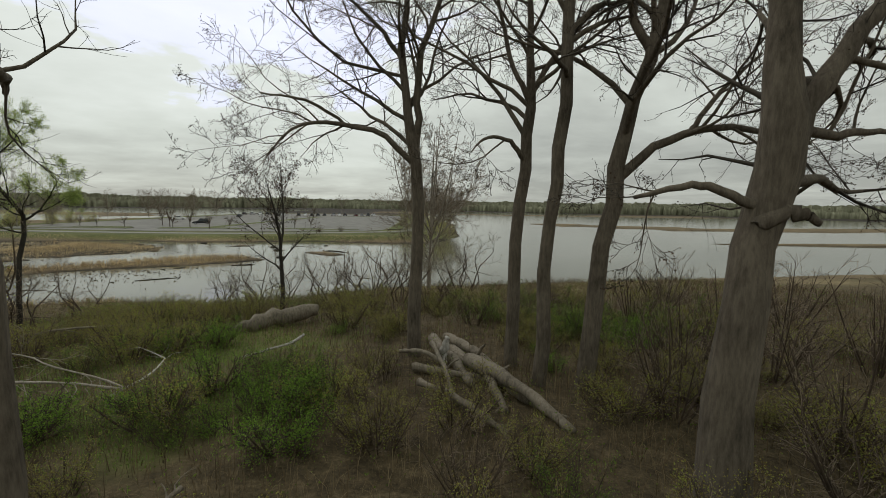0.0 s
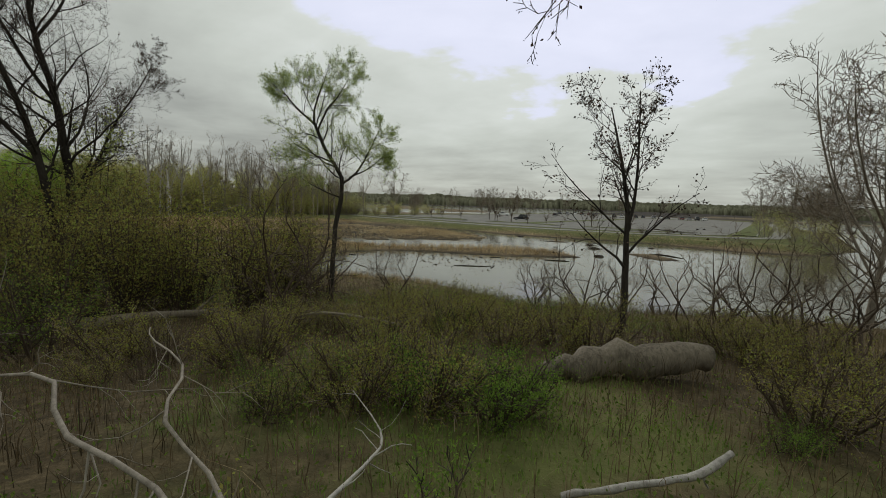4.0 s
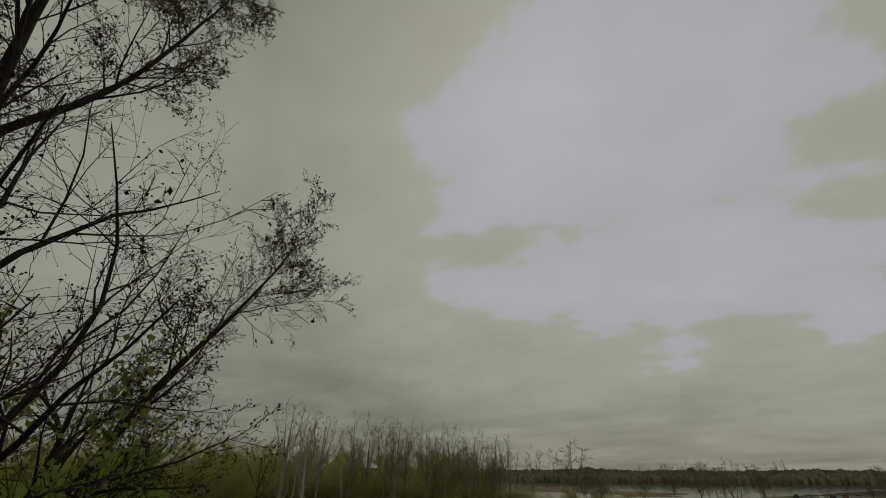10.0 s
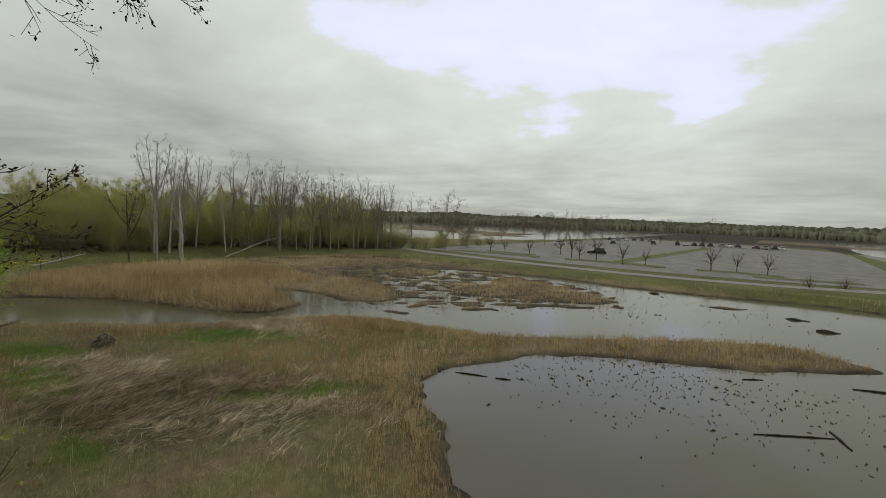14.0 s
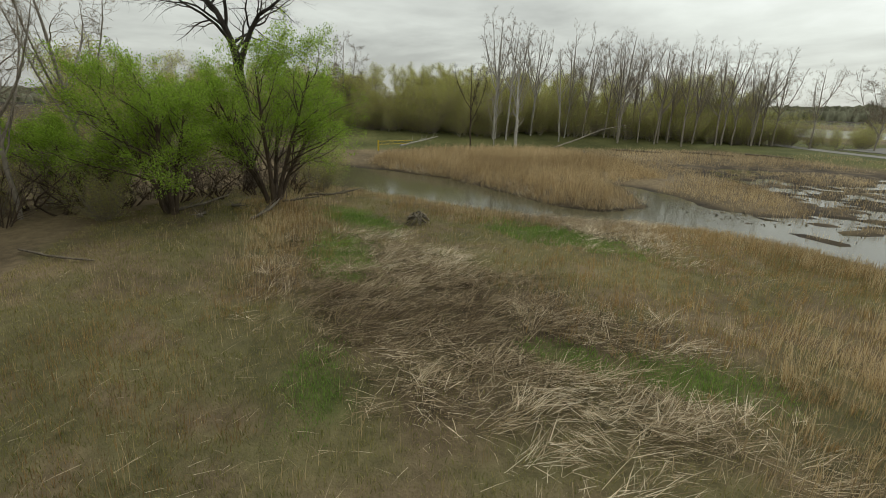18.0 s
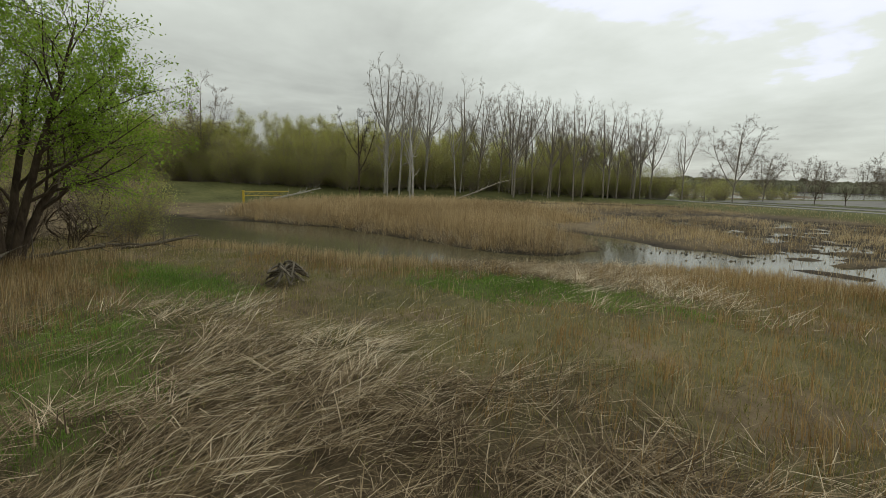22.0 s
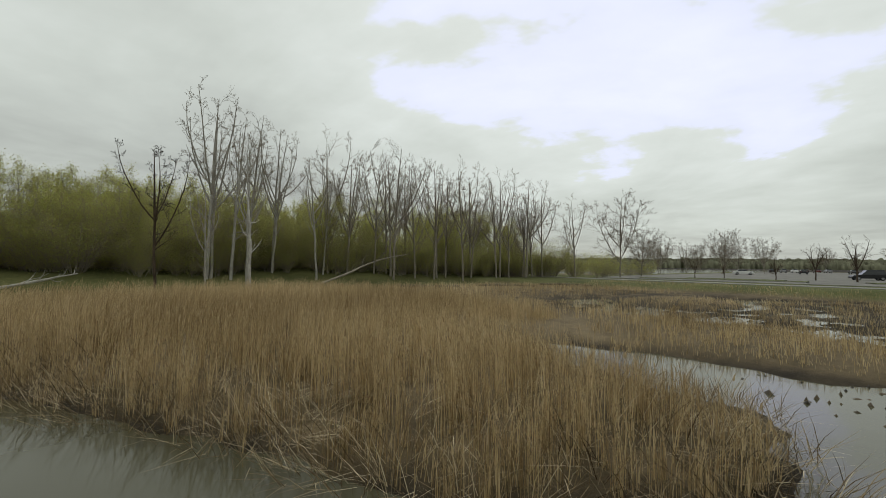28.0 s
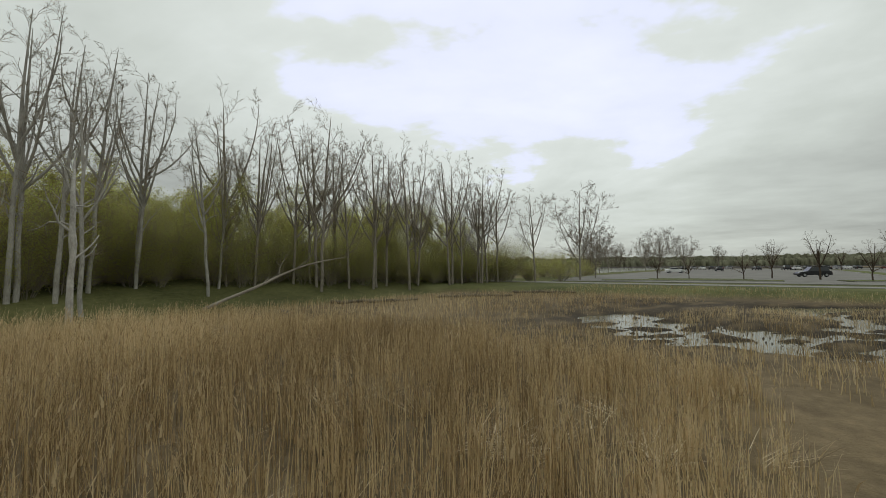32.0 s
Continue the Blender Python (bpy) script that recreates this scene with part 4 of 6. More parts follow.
WILLOWY = [(15, 0.25, 52, 0.28, 7, 0.16, 0.04, 0.45), (8, 0.55, 44, 0.12, 5, 0.16, 0.05, 0.55), (5, 0.55, 34, 0.1, 4, 0.18, 0.05, 0.7, 0.4)]
placed(make_tree("willow_tree", 108, [across([(-0.5, 0, 0.128), (-0.3, 2, 0.105), (-0.1, 4.4, 0.098), (0.1, 6.0, 0.090), (-0.45, 7.1, 0.075), (-0.95, 8.0, 0.068), (-1.1, 8.8, 0.045), (-0.8, 9.8, 0.026), (-0.5, 10.7, 0.009)]),
                                      across([(-1.0, 8.3, 0.045), (-1.6, 8.8, 0.034), (-2.1, 9.3, 0.022), (-2.4, 9.7, 0.009)]),
                                      across([(-0.95, 8.1, 0.045), (-0.6, 8.9, 0.038), (-0.1, 9.6, 0.022), (0.3, 10.3, 0.009)]),
                                      across([(0.1, 5.9, 0.053), (0.6, 6.3, 0.045), (1.0, 6.9, 0.038), (1.4, 7.7, 0.022), (1.7, 8.4, 0.009)]),
                                      across([(0.4, 6.2, 0.034), (1.2, 6.6, 0.026), (2.0, 7.3, 0.009)]),
                                      across([(-0.3, 6.8, 0.038), (-1.1, 7.1, 0.030), (-1.9, 7.5, 0.015)])],
                 WILLOWY, "slender crooked willow coming into pale leaf", "tree", bark_dark, twig_mat, (leaf_willow, 8, 0.050, 0.06, -0.1, 0.22)), -18.9, 22.2)

# the great many-stemmed cottonwood
w_, q_ = -0.26, 0.965


def across2(rows):
    return [(a * w_, a * q_, z, r) for a, z, r in rows]


placed(make_tree("cottonwood_tree", 109, [across2([(0.2, 0, 0.320), (0.1, 4, 0.240), (0.0, 8, 0.216), (-0.5, 11.5, 0.176), (-1.3, 15, 0.128), (-1.5, 19, 0.080), (-1.8, 24, 0.024)]),
                                          across2([(-0.3, 0.3, 0.288), (-0.9, 5, 0.216), (-1.6, 9, 0.176), (-2.9, 13, 0.128), (-4.7, 16.5, 0.080), (-6.8, 20, 0.032)]),
                                          across2([(-1.4, 8.2, 0.128), (-3.4, 10.4, 0.096), (-6.5, 12.2, 0.072), (-9.0, 13.2, 0.024)]),
                                          across2([(-0.4, 11.2, 0.112), (-2.2, 14, 0.080), (-3.6, 17, 0.056), (-4.6, 21, 0.016)]),
                                          across2([(0.3, 5, 0.128), (1.2, 7.5, 0.104), (2.6, 10.5, 0.072), (4.2, 13, 0.040), (5.4, 15.2, 0.016)]),
                                          across2([(-1.2, 14.5, 0.088), (0.2, 17, 0.064), (1.2, 20, 0.040), (1.9, 22.5, 0.016)]),
                                          across2([(-1.5, 18, 0.056), (-2.6, 21, 0.040), (-3.2, 24, 0.016)])],
                 [(24, 0.27, 44, 0.25, 7, 0.14, 0.06, 0.40), (9, 0.50, 42, 0.15, 5, 0.17, 0.04, 0.5), (6, 0.5, 38, 0.1, 4, 0.18, 0.03, 0.65), (3, 0.5, 38, 0.2, 3, 0.2, 0.0, 0.8, 0.5)],
                 "tall bare cottonwood with several spreading stems", "tree", bark_dark, twig_mat, (buds[0], 1, 0.06, 0.03, 0.0, 0.3), reach=0.35), -33.4, 16.6).scale = (0.90, 0.90, 0.90)
# crooked tree behind the green willows, and the willow clump itself
a_, b_ = 0.16, 0.99


def across3(rows):
    return [(a * a_, a * b_, z, r) for a, z, r in rows]


placed(make_tree("bare_tree", 110, [across3([(0, 0, 0.40), (0.1, 4, 0.33), (0.0, 8.6, 0.30), (-0.4, 10.6, 0.22), (-1.6, 12.6, 0.15), (-3.2, 14.0, 0.10), (-5.4, 14.9, 0.03)]),
                                    across3([(0.1, 8.6, 0.22), (0.7, 10.2, 0.18), (1.5, 11.6, 0.13), (2.8, 12.6, 0.09), (4.2, 14.0, 0.03)]),
                                    across3([(-0.5, 10.8, 0.13), (-0.4, 12.8, 0.10), (0.3, 15, 0.06), (-0.2, 17.4, 0.02)])],
                 BARE[:3], "crooked bare tree standing over the willows", "tree", bark_dark, twig_mat), -72.6, 18.0)
GREENW = [(15, 0.5, 40, 0.3, 6, 0.14, 0.04, 0.5), (8, 0.5, 40, 0.15, 4, 0.16, 0.05, 0.55), (5, 0.5, 36, 0.1, 4, 0.18, 0.06, 0.7, 0.4)]


def willow_clump(seed, spread, tall, n, label, leafm, per, size):
    r = random.Random(seed)
    stems = []
    for i in range(n):
        a = i * 6.283 / n + r.uniform(-0.5, 0.5)
        d = spread * r.uniform(0.5, 1.0)
        h = tall * r.uniform(0.7, 1.0)
        stems.append([(0.25 * math.cos(a), 0.25 * math.sin(a), 0, 0.16), (0.3 * d * math.cos(a), 0.3 * d * math.sin(a), h * 0.3, 0.12), (0.7 * d * math.cos(a), 0.7 * d * math.sin(a), h * 0.68, 0.08), (d * math.cos(a), d * math.sin(a), h, 0.02)])
    return make_tree("willow_tree", seed, stems, GREENW, label, "tree", bark_brown, twig_warm, (leafm, per, size, 0.14, 0.05, 0.22), stem_n=9, stem_sides=6)


leaf_bright = island_mix([(0.0, (0.19, 0.31, 0.03)), (1.0, (0.42, 0.58, 0.09))], "bright_willow_leaf", thin=0.45)
placed(willow_clump(120, 3.8, 8.2, 6, "spreading willow in bright spring green on the marsh", leaf_bright, 6, 0.105), -66.4, 20.4)
placed(willow_clump(121, 3.2, 7.0, 5, "spreading willow in bright spring green on the marsh", leaf_bright, 5, 0.105), -64.6, 15.2, rz=70)
placed(willow_clump(122, 2.8, 4.6, 5, "low willow in leaf beside the larger ones", leaf_bright, 5, 0.10), -66.5, 10.2, rz=130)

# ---- woods: some kinds, each built once, then set out ----


def wood_tree(seed, tall, stems, label, barkm, twigm, orders, leaf=None, wide=0.16, low=0.25, forks=4):
    """One or more trunks that fork low into rising limbs."""
    r = random.Random(seed)
    rows = []
    for i in range(stems):
        a, d = r.uniform(0, 6.28), (0.25 if stems > 1 else 0.0)
        x0, y0 = d * math.cos(a), d * math.sin(a)
        lx, ly = r.uniform(-0.08, 0.08) * tall, r.uniform(-0.08, 0.08) * tall
        top = tall * r.uniform(0.92, 1.0)
        rows.append([(x0, y0, 0, 0.0095 * tall), (x0 + lx * 0.2, y0 + ly * 0.2, tall * 0.3, 0.0078 * tall), (x0 + lx * 0.5, y0 + ly * 0.5, tall * 0.62, 0.006 * tall), (x0 + lx, y0 + ly, top, 0.0012 * tall)])
        a0 = r.uniform(0, 6.28)
        for j in range(forks):
            b, h0 = a0 + j * 6.283 / forks + r.uniform(-0.5, 0.5), tall * r.uniform(low, low + 0.25)
            w, h1 = tall * wide * r.uniform(0.7, 1.25), tall * r.uniform(0.72, 0.98)
            px_, py_ = x0 + lx * 0.5 * h0 / (0.62 * tall), y0 + ly * 0.5 * h0 / (0.62 * tall)
            cb, sb = math.cos(b), math.sin(b)
            rows.append([(px_, py_, h0, 0.0052 * tall), (px_ + 0.45 * w * cb, py_ + 0.45 * w * sb, h0 + 0.28 * (h1 - h0), 0.0043 * tall), (px_ + 0.85 * w * cb, py_ + 0.85 * w * sb, h0 + 0.68 * (h1 - h0), 0.0028 * tall), (px_ + w * cb + 0.02 * tall * r.uniform(-1, 1), py_ + w * sb, h1, 0.001 * tall)])
    return make_tree("bare_tree", seed, rows, orders, label, "tree", barkm, twigm, leaf, stem_n=9, stem_sides=6, fine=0.012)


UP = [(10, 0.26, 46, 0.28, 6, 0.26, 0.05, 0.5), (6, 0.48, 46, 0.2, 4, 0.24, 0.04, 0.55), (4, 0.5, 42, 0.15, 3, 0.22, 0.04, 0.8, 0.5)]
ROUND = [(13, 0.30, 52, 0.18, 6, 0.18, 0.04, 0.5), (7, 0.48, 46, 0.15, 4, 0.2, 0.04, 0.55), (5, 0.5, 42, 0.15, 3, 0.2, 0.03, 0.8, 0.5)]
DEAD = [(10, 0.19, 46, 0.25, 7, 0.2, 0.08, 0.45), (6, 0.45, 46, 0.2, 5, 0.22, 0.05, 0.5), (4, 0.5, 44, 0.2, 3, 0.22, 0.03, 0.7, 0.4)]
tall_kinds = [wood_tree(200 + i, 18.5, 1, "tall slim bare tree at the edge of the woods", bark_tan, twig_tan, UP, wide=0.2, low=0.28) for i in range(4)]
round_kinds = [wood_tree(210 + i, 14, 1 + i % 2, "round-crowned bare tree with fine reddish twigs", bark_tan, twig_warm, ROUND, wide=0.30, low=0.15, forks=5) for i in range(2)]
olive_leaf = island_mix([(0.0, (0.32, 0.28, 0.11)), (0.65, (0.50, 0.48, 0.17)), (1.0, (0.52, 0.60, 0.15))], "budding_leaf", thin=0.65)
bud_kinds = [wood_tree(220 + i, 11, 1, "woodland tree hazed with green buds", bark_tan, twig_tan, [(8, 0.27, 42, 0.2, 5, 0.12, 0.08, 0.5), (6, 0.45, 40, 0.15, 4, 0.12, 0.05, 0.55), (4, 0.5, 38, 0.15, 3, 0.15, 0.03, 0.8, 0.5)], (olive_leaf, 4, 0.11, 0.30, 0.0, 0.40), wide=0.24, low=0.12, forks=5) for i in range(3)]
dead_kinds = [wood_tree(230 + i, 20.5, 1 + (i == 0), "tall dead tree with a bleached trunk", bark_pale, twig_tan, DEAD, wide=0.17, low=0.30, forks=4) for i in range(3)]


def thicket(seed, stems, tall, wide, label, barkm, twigm, leaf=None, orders=None, category="shrub", name="shrub", thick=0.03, crook=0.0):
    r = random.Random(seed)
    rows = []
    for i in range(stems):
        a, d = r.uniform(0, 6.28), wide * math.sqrt(r.random())
        h = tall * r.uniform(0.5, 1.0)
        row = [(0.2 * d * math.cos(a), 0.2 * d * math.sin(a), 0, thick), (0.6 * d * math.cos(a), 0.6 * d * math.sin(a), h * 0.45, 0.72 * thick), (d * math.cos(a), d * math.sin(a), h, 0.006)]
        if crook:
            k1, k2, k3 = (r.uniform(-crook, crook) * h for _ in range(3))
            row = [row[0], (0.35 * d * math.cos(a) + k1, 0.35 * d * math.sin(a) - k2, h * 0.24, 0.88 * thick), (0.62 * d * math.cos(a) + k2, 0.62 * d * math.sin(a) + k3, h * 0.5, 0.66 * thick), (0.85 * d * math.cos(a) - k3, 0.85 * d * math.sin(a) + k1, h * 0.76, 0.4 * thick), row[2]]
        rows.append(row)
    return make_tree(name, seed, rows, orders or [(6, 0.45, 40, 0.2, 4, 0.18, 0.05, 0.6), (5, 0.5, 42, 0.15, 3, 0.2, 0.03, 0.7, 0.4)], label, category, barkm, twigm, leaf, stem_n=9 if crook else 6, stem_sides=5)


brush_kinds = [thicket(240 + i, 12, 2.6, 1.6, "leafless brown thicket shrub", bark_brown, twig_warm) for i in range(3)]
green_kinds = [thicket(250 + i, 12, 2.2, 1.5, "shrub in fresh green leaf", bark_brown, twig_mat, (leaf_bush, 3, 0.05, 0.07, 0.1, 0.35)) for i in range(2)]
hedge_kinds = [thicket(260 + i, 14, 5.0, 2.4, "tall budding shrub at the edge of the woods", bark_tan, twig_tan, (olive_leaf, 3, 0.10, 0.26, 0.0, 0.40), name="woodland_shrub") for i in range(3)]
under_kinds = [thicket(310 + i, 22, 6.0, 3.2, "brown understory thicket at the edge of the woods", bark_tan, twig_tan, (olive_leaf, 3, 0.09, 0.28, 0.0, 0.38), [(9, 0.42, 40, 0.1, 4, 0.18, 0.04, 0.6), (7, 0.5, 42, 0.1, 3, 0.2, 0.03, 0.9, 0.6)], name="understory_thicket") for i in range(3)]
bramble_kinds = [thicket(320 + i, 16, 1.25, 1.1, "low brown bramble tangle on the bank", bark_brown, twig_warm, (leaf_thicket, 4, 0.033, 0.06, 0.0, 0.32), name="bramble") for i in range(3)]
used = set()


def stand(kind, x, y, scale=1.0, rz=0.0, group="", dz=-0.2, label=""):
    """The first of a kind is moved into place, the others are copies."""
    m = Matrix.Translation((x, y, rise(x, y) + dz)) @ Matrix.Rotation(radians(rz), 4, "Z")
    if kind in used:
        ob = copy_thing(kind, m)
    else:
        used.add(kind)
        ob = kind
        ob.matrix_basis = m
    ob.scale = (scale,) * 3
    if group:
        ob["group"] = group
    if label:
        ob["label"] = label
    return ob


r = random.Random(7)
# bleached trunks before the woods
for x, y, s, k, rz in ((-111.2, 49.9, 1.03, 0, 20), (-110.6, 51.8, 0.95, 1, 80), (-112.8, 54.2, 0.98, 2, 200), (-106.4, 51.9, 0.80, 1, 140), (-114.0, 57.6, 0.92, 0, 250), (-109.9, 61.2, 0.78, 2, 10), (-101.5, 46.6, 0.50, 1, 300), (-112.5, 63.5, 0.7, 1, 33)):
    stand(dead_kinds[k], x, y, s * 0.92, rz, "dead trees before the woods")
stand(wood_tree(235, 12.5, 1, "crooked dark bare tree standing before the woods", bark_brown, twig_mat, DEAD, wide=0.27, low=0.30), -103.5, 43.5, 1.0, 60, "dead trees before the woods")
# the row of tall trees
for i in range(24):
    t = i / 23
    x = -112.5 + 13 * t ** 1.4 + r.uniform(-3, 2)
    y = 66 + 34 * t + r.uniform(-1.5, 1.5)
    stand(tall_kinds[i % 4], x, y, r.uniform(0.86, 1.08) * (1.0 - 0.20 * t), r.uniform(0, 360), "tall trees at the edge of the woods")
stand(round_kinds[0], -94.8, 110, 1.05, 40, label="lone round-crowned bare tree beside the car park")
stand(hedge_kinds[1], -95.5, 103.5, 0.8, 0, label="olive-green bush at the end of the tree row")
stand(round_kinds[1], -95.5, 121, 0.65, 90)
# budding woods behind
EDGE = [(-128, -2), (-126, 14), (-122, 27), (-117, 38), (-116, 50), (-117, 62), (-115, 78), (-110, 92), (-106, 102)]
for i in range(120):
    t = r.random() * (len(EDGE) - 1)
    k = int(t)
    (x0, y0), (x1, y1) = EDGE[k], EDGE[k + 1]
    d = r.random() ** 1.3 * 26
    x, y = x0 + (x1 - x0) * (t - k) - d, y0 + (y1 - y0) * (t - k) + r.uniform(-2, 2)
    stand(bud_kinds[i % 3], x, y, r.uniform(0.60, 0.92) + d * 0.010, r.uniform(0, 360), "budding woodland trees")
for i in range(120):
    t = (i + r.random()) / 120 * (len(EDGE) - 1)
    k = int(t)
    (x0, y0), (x1, y1) = EDGE[k], EDGE[k + 1]
    stand(hedge_kinds[i % 3], x0 + (x1 - x0) * (t - k) + r.uniform(-2, 4), y0 + (y1 - y0) * (t - k), r.uniform(0.5, 0.9), r.uniform(0, 360), "shrubs along the woods")
for i in range(170):
    t = (i % 85 + r.random()) / 85 * (len(EDGE) - 1)
    k = int(t)
    (x0, y0), (x1, y1) = EDGE[k], EDGE[k + 1]
    d = -3 + 5 * r.random() if i < 85 else 4 + 14 * r.random()
    stand(under_kinds[i % 3], x0 + (x1 - x0) * (t - k) - d, y0 + (y1 - y0) * (t - k), r.uniform(0.7, 1.15), r.uniform(0, 360), "understory along the woods")
for i, (x, y) in enumerate(((-101, 105), (-98, 112), (-104, 112), (-108, 106), (-102, 118), (-100, 126), (-106, 125), (-101, 135), (-103, 145), (-108, 138))):
    stand(under_kinds[i % 3], x, y, r.uniform(0.5, 0.75), r.uniform(0, 360), "understory along the woods")
for i, (x, y) in enumerate(((-68.5, 12.5), (-69.5, 15.5), (-70.5, 19.5), (-71.5, 23), (-67.8, 7.8), (-65.0, 6.2), (-62.0, 8.4), (-74.5, 13), (-76, 18), (-73, 8), (-78, 22), (-81, 15), (-84, 19), (-60.2, 3.6), (-57, 1.5), (-63.6, 12.2), (-80, 9), (-86, 12))):
    stand((brush_kinds + under_kinds)[i % 6], x, y, r.uniform(0.55, 0.9) * (1.4 if i % 6 < 3 else 0.8), r.uniform(0, 360), "scrub round the willows")
scrub = [thicket(340 + i, 8, 3.6, 2.4, "crooked grey-brown scrub beside the willows", bark_brown, twig_warm, None, [(7, 0.4, 48, 0.25, 5, 0.26, 0.02, 0.6), (6, 0.48, 46, 0.15, 4, 0.26, 0.02, 0.65), (3, 0.5, 42, 0.2, 3, 0.25, 0.0, 0.75, 0.4)], name="bare_shrub", thick=0.055, crook=0.2) for i in range(2)]
for i, (x, y, s) in enumerate(((-66.4, 12.0, 1.0), (-67.6, 14.4, 0.9), (-68.4, 17.0, 0.95), (-69.6, 19.0, 0.8), (-64.8, 9.6, 1.1), (-71.8, 17.4, 1.0), (-66.2, 7.2, 1.1), (-70.6, 13.6, 1.1), (-73.6, 20.6, 0.9), (-70.2, 21.4, 0.6), (-62.4, 6.4, 1.1))):
    stand(scrub[i % 2], x, y, s, i * 83, "scrub round the willows")
stand(round_kinds[0], -124, 25, 1.1, 75)
stand(bud_kinds[1], -113, 64.5, 0.9, 20, label="woodland tree in brighter green leaf")
stand(round_kinds[1], 1.0, 38.6, 1.0, 15, label="round bare tree with reddish twigs at the shore")
for i, (x, y, s) in enumerate(((-43.5, 8.5, 0.62), (-46, 11, 0.55), (-41, 4.5, 0.66), (-48, 5, 0.7), (-38.5, 1, 0.68), (-52, 9, 0.6), (-44, 1.5, 0.7), (-40.5, 8.0, 0.95), (-43.0, 5.8, 1.0), (-38.6, 6.0, 0.9), (-46.5, 8.0, 0.95), (-42.0, 11.2, 0.8), (-37.4, 9.8, 0.8))):
    stand(tall_kinds[i % 4], x, y, s, r.uniform(0, 360), "bare trees behind the cottonwood")
# bare trees south of the marsh, behind the cottonwood and the willows
for i in range(34):
    x, y = r.uniform(-70, -38), r.uniform(-16, 7)
    if y > 1 and x > -48:
        y -= 6
    stand(tall_kinds[i % 4], x, y, r.uniform(0.6, 0.95), r.uniform(0, 360), "bare trees south of the marsh")
for x, y, s, k in ((-62.5, 6.2, 0.78, 0), (-63.8, 8.2, 0.7, 1), (-60.5, 5.0, 0.75, 2), (-66.5, 5.8, 0.72, 3), (-69.5, 9, 0.8, 1), (-58.2, 3.6, 0.7, 0)):
    stand(tall_kinds[k], x, y, s, r.uniform(0, 360), "bare trees south of the marsh")
for i in range(26):
    x, y = r.uniform(-110, -70), r.uniform(-14, 14)
    stand((bud_kinds + hedge_kinds)[i % 6], x, y, r.uniform(0.6, 1.0), r.uniform(0, 360), "budding trees south of the marsh")

# ---- shrubs of the bank ----
OPEN = [(-7.2, 17.2, -4.4, 19.6, 1.9), (0.2, 15.4, 2.9, 9.2, 1.5), (-16, 10.0, -6.5, 11.4, 1.2), (-5.6, 13, -3.6, 15.2, 1.5), (-7.5, 10, -8, 13.2, 1.1), (-5, 4.4, -3.8, 7.2, 0.9)]


def open_ground(x, y):
    """The bare strips about the logs and fallen branches."""
    return any(edge_dist([(x0, y0), (x1, y1)], x, y, False) < w for x0, y0, x1, y1, w in OPEN)


pale_shrub = thicket(270, 15, 10.2, 1.7, "tall shrub with pale green young leaves", bark_brown, twig_mat, (leaf_pale, 5, 0.10, 0.10, 0.0, 0.45), [(9, 0.24, 38, 0.25, 5, 0.15, 0.06, 0.6), (7, 0.5, 40, 0.15, 3, 0.18, 0.04, 0.7, 0.4)])
placed(pale_shrub, -34.0, 17.4)
twiggy = [thicket(280 + i, 6, 4.6, 2.2, "many-stemmed bare shrub on the bank", bark_brown, twig_warm, None, [(6, 0.42, 46, 0.3, 5, 0.26, 0.05, 0.6), (5, 0.45, 46, 0.15, 4, 0.28, 0.02, 0.65), (3, 0.5, 42, 0.2, 3, 0.25, 0.0, 0.75, 0.4)], name="bare_shrub", thick=0.05, crook=0.16) for i in range(2)]
for x, y, s, k in ((-19.6, 26.6, 0.8, 0), (-20.8, 20.6, 1.40, 1), (-24.6, 26.2, 0.7, 1), (-17.4, 19.4, 0.9, 0), (-9.6, 26.6, 0.8, 1), (-5.2, 26.5, 0.8, 0), (-3.0, 25.4, 0.8, 1), (-1.2, 26.2, 0.9, 0), (-25.4, 23.6, 1.1, 1), (-12.5, 29.5, 0.6, 0), (1.5, 24, 0.8, 1), (-4.5, 31, 0.9, 0), (-2.5, 33, 1.0, 1), (-7.5, 33.5, 0.8, 0), (-0.5, 35, 1.0, 1), (-9.2, 31, 0.8, 1), (3.5, 34, 1.1, 0), (-13.0, 30.6, 0.7, 1)):
    stand(twiggy[k], x, y, s, r.uniform(0, 360), "bare shrubs on the bank")
hedge_bush = [thicket(290 + i, 16, 5.6, 2.0, "dense olive-brown shrub in the hedge on the bank", bark_brown, twig_mat, (leaf_thicket, 3, 0.09, 0.15, 0.0, 0.40), [(7, 0.42, 44, 0.12, 4, 0.18, 0.03, 0.6), (6, 0.5, 42, 0.1, 3, 0.2, 0.02, 0.7, 0.4)], name="hedge_bush") for i in range(3)]
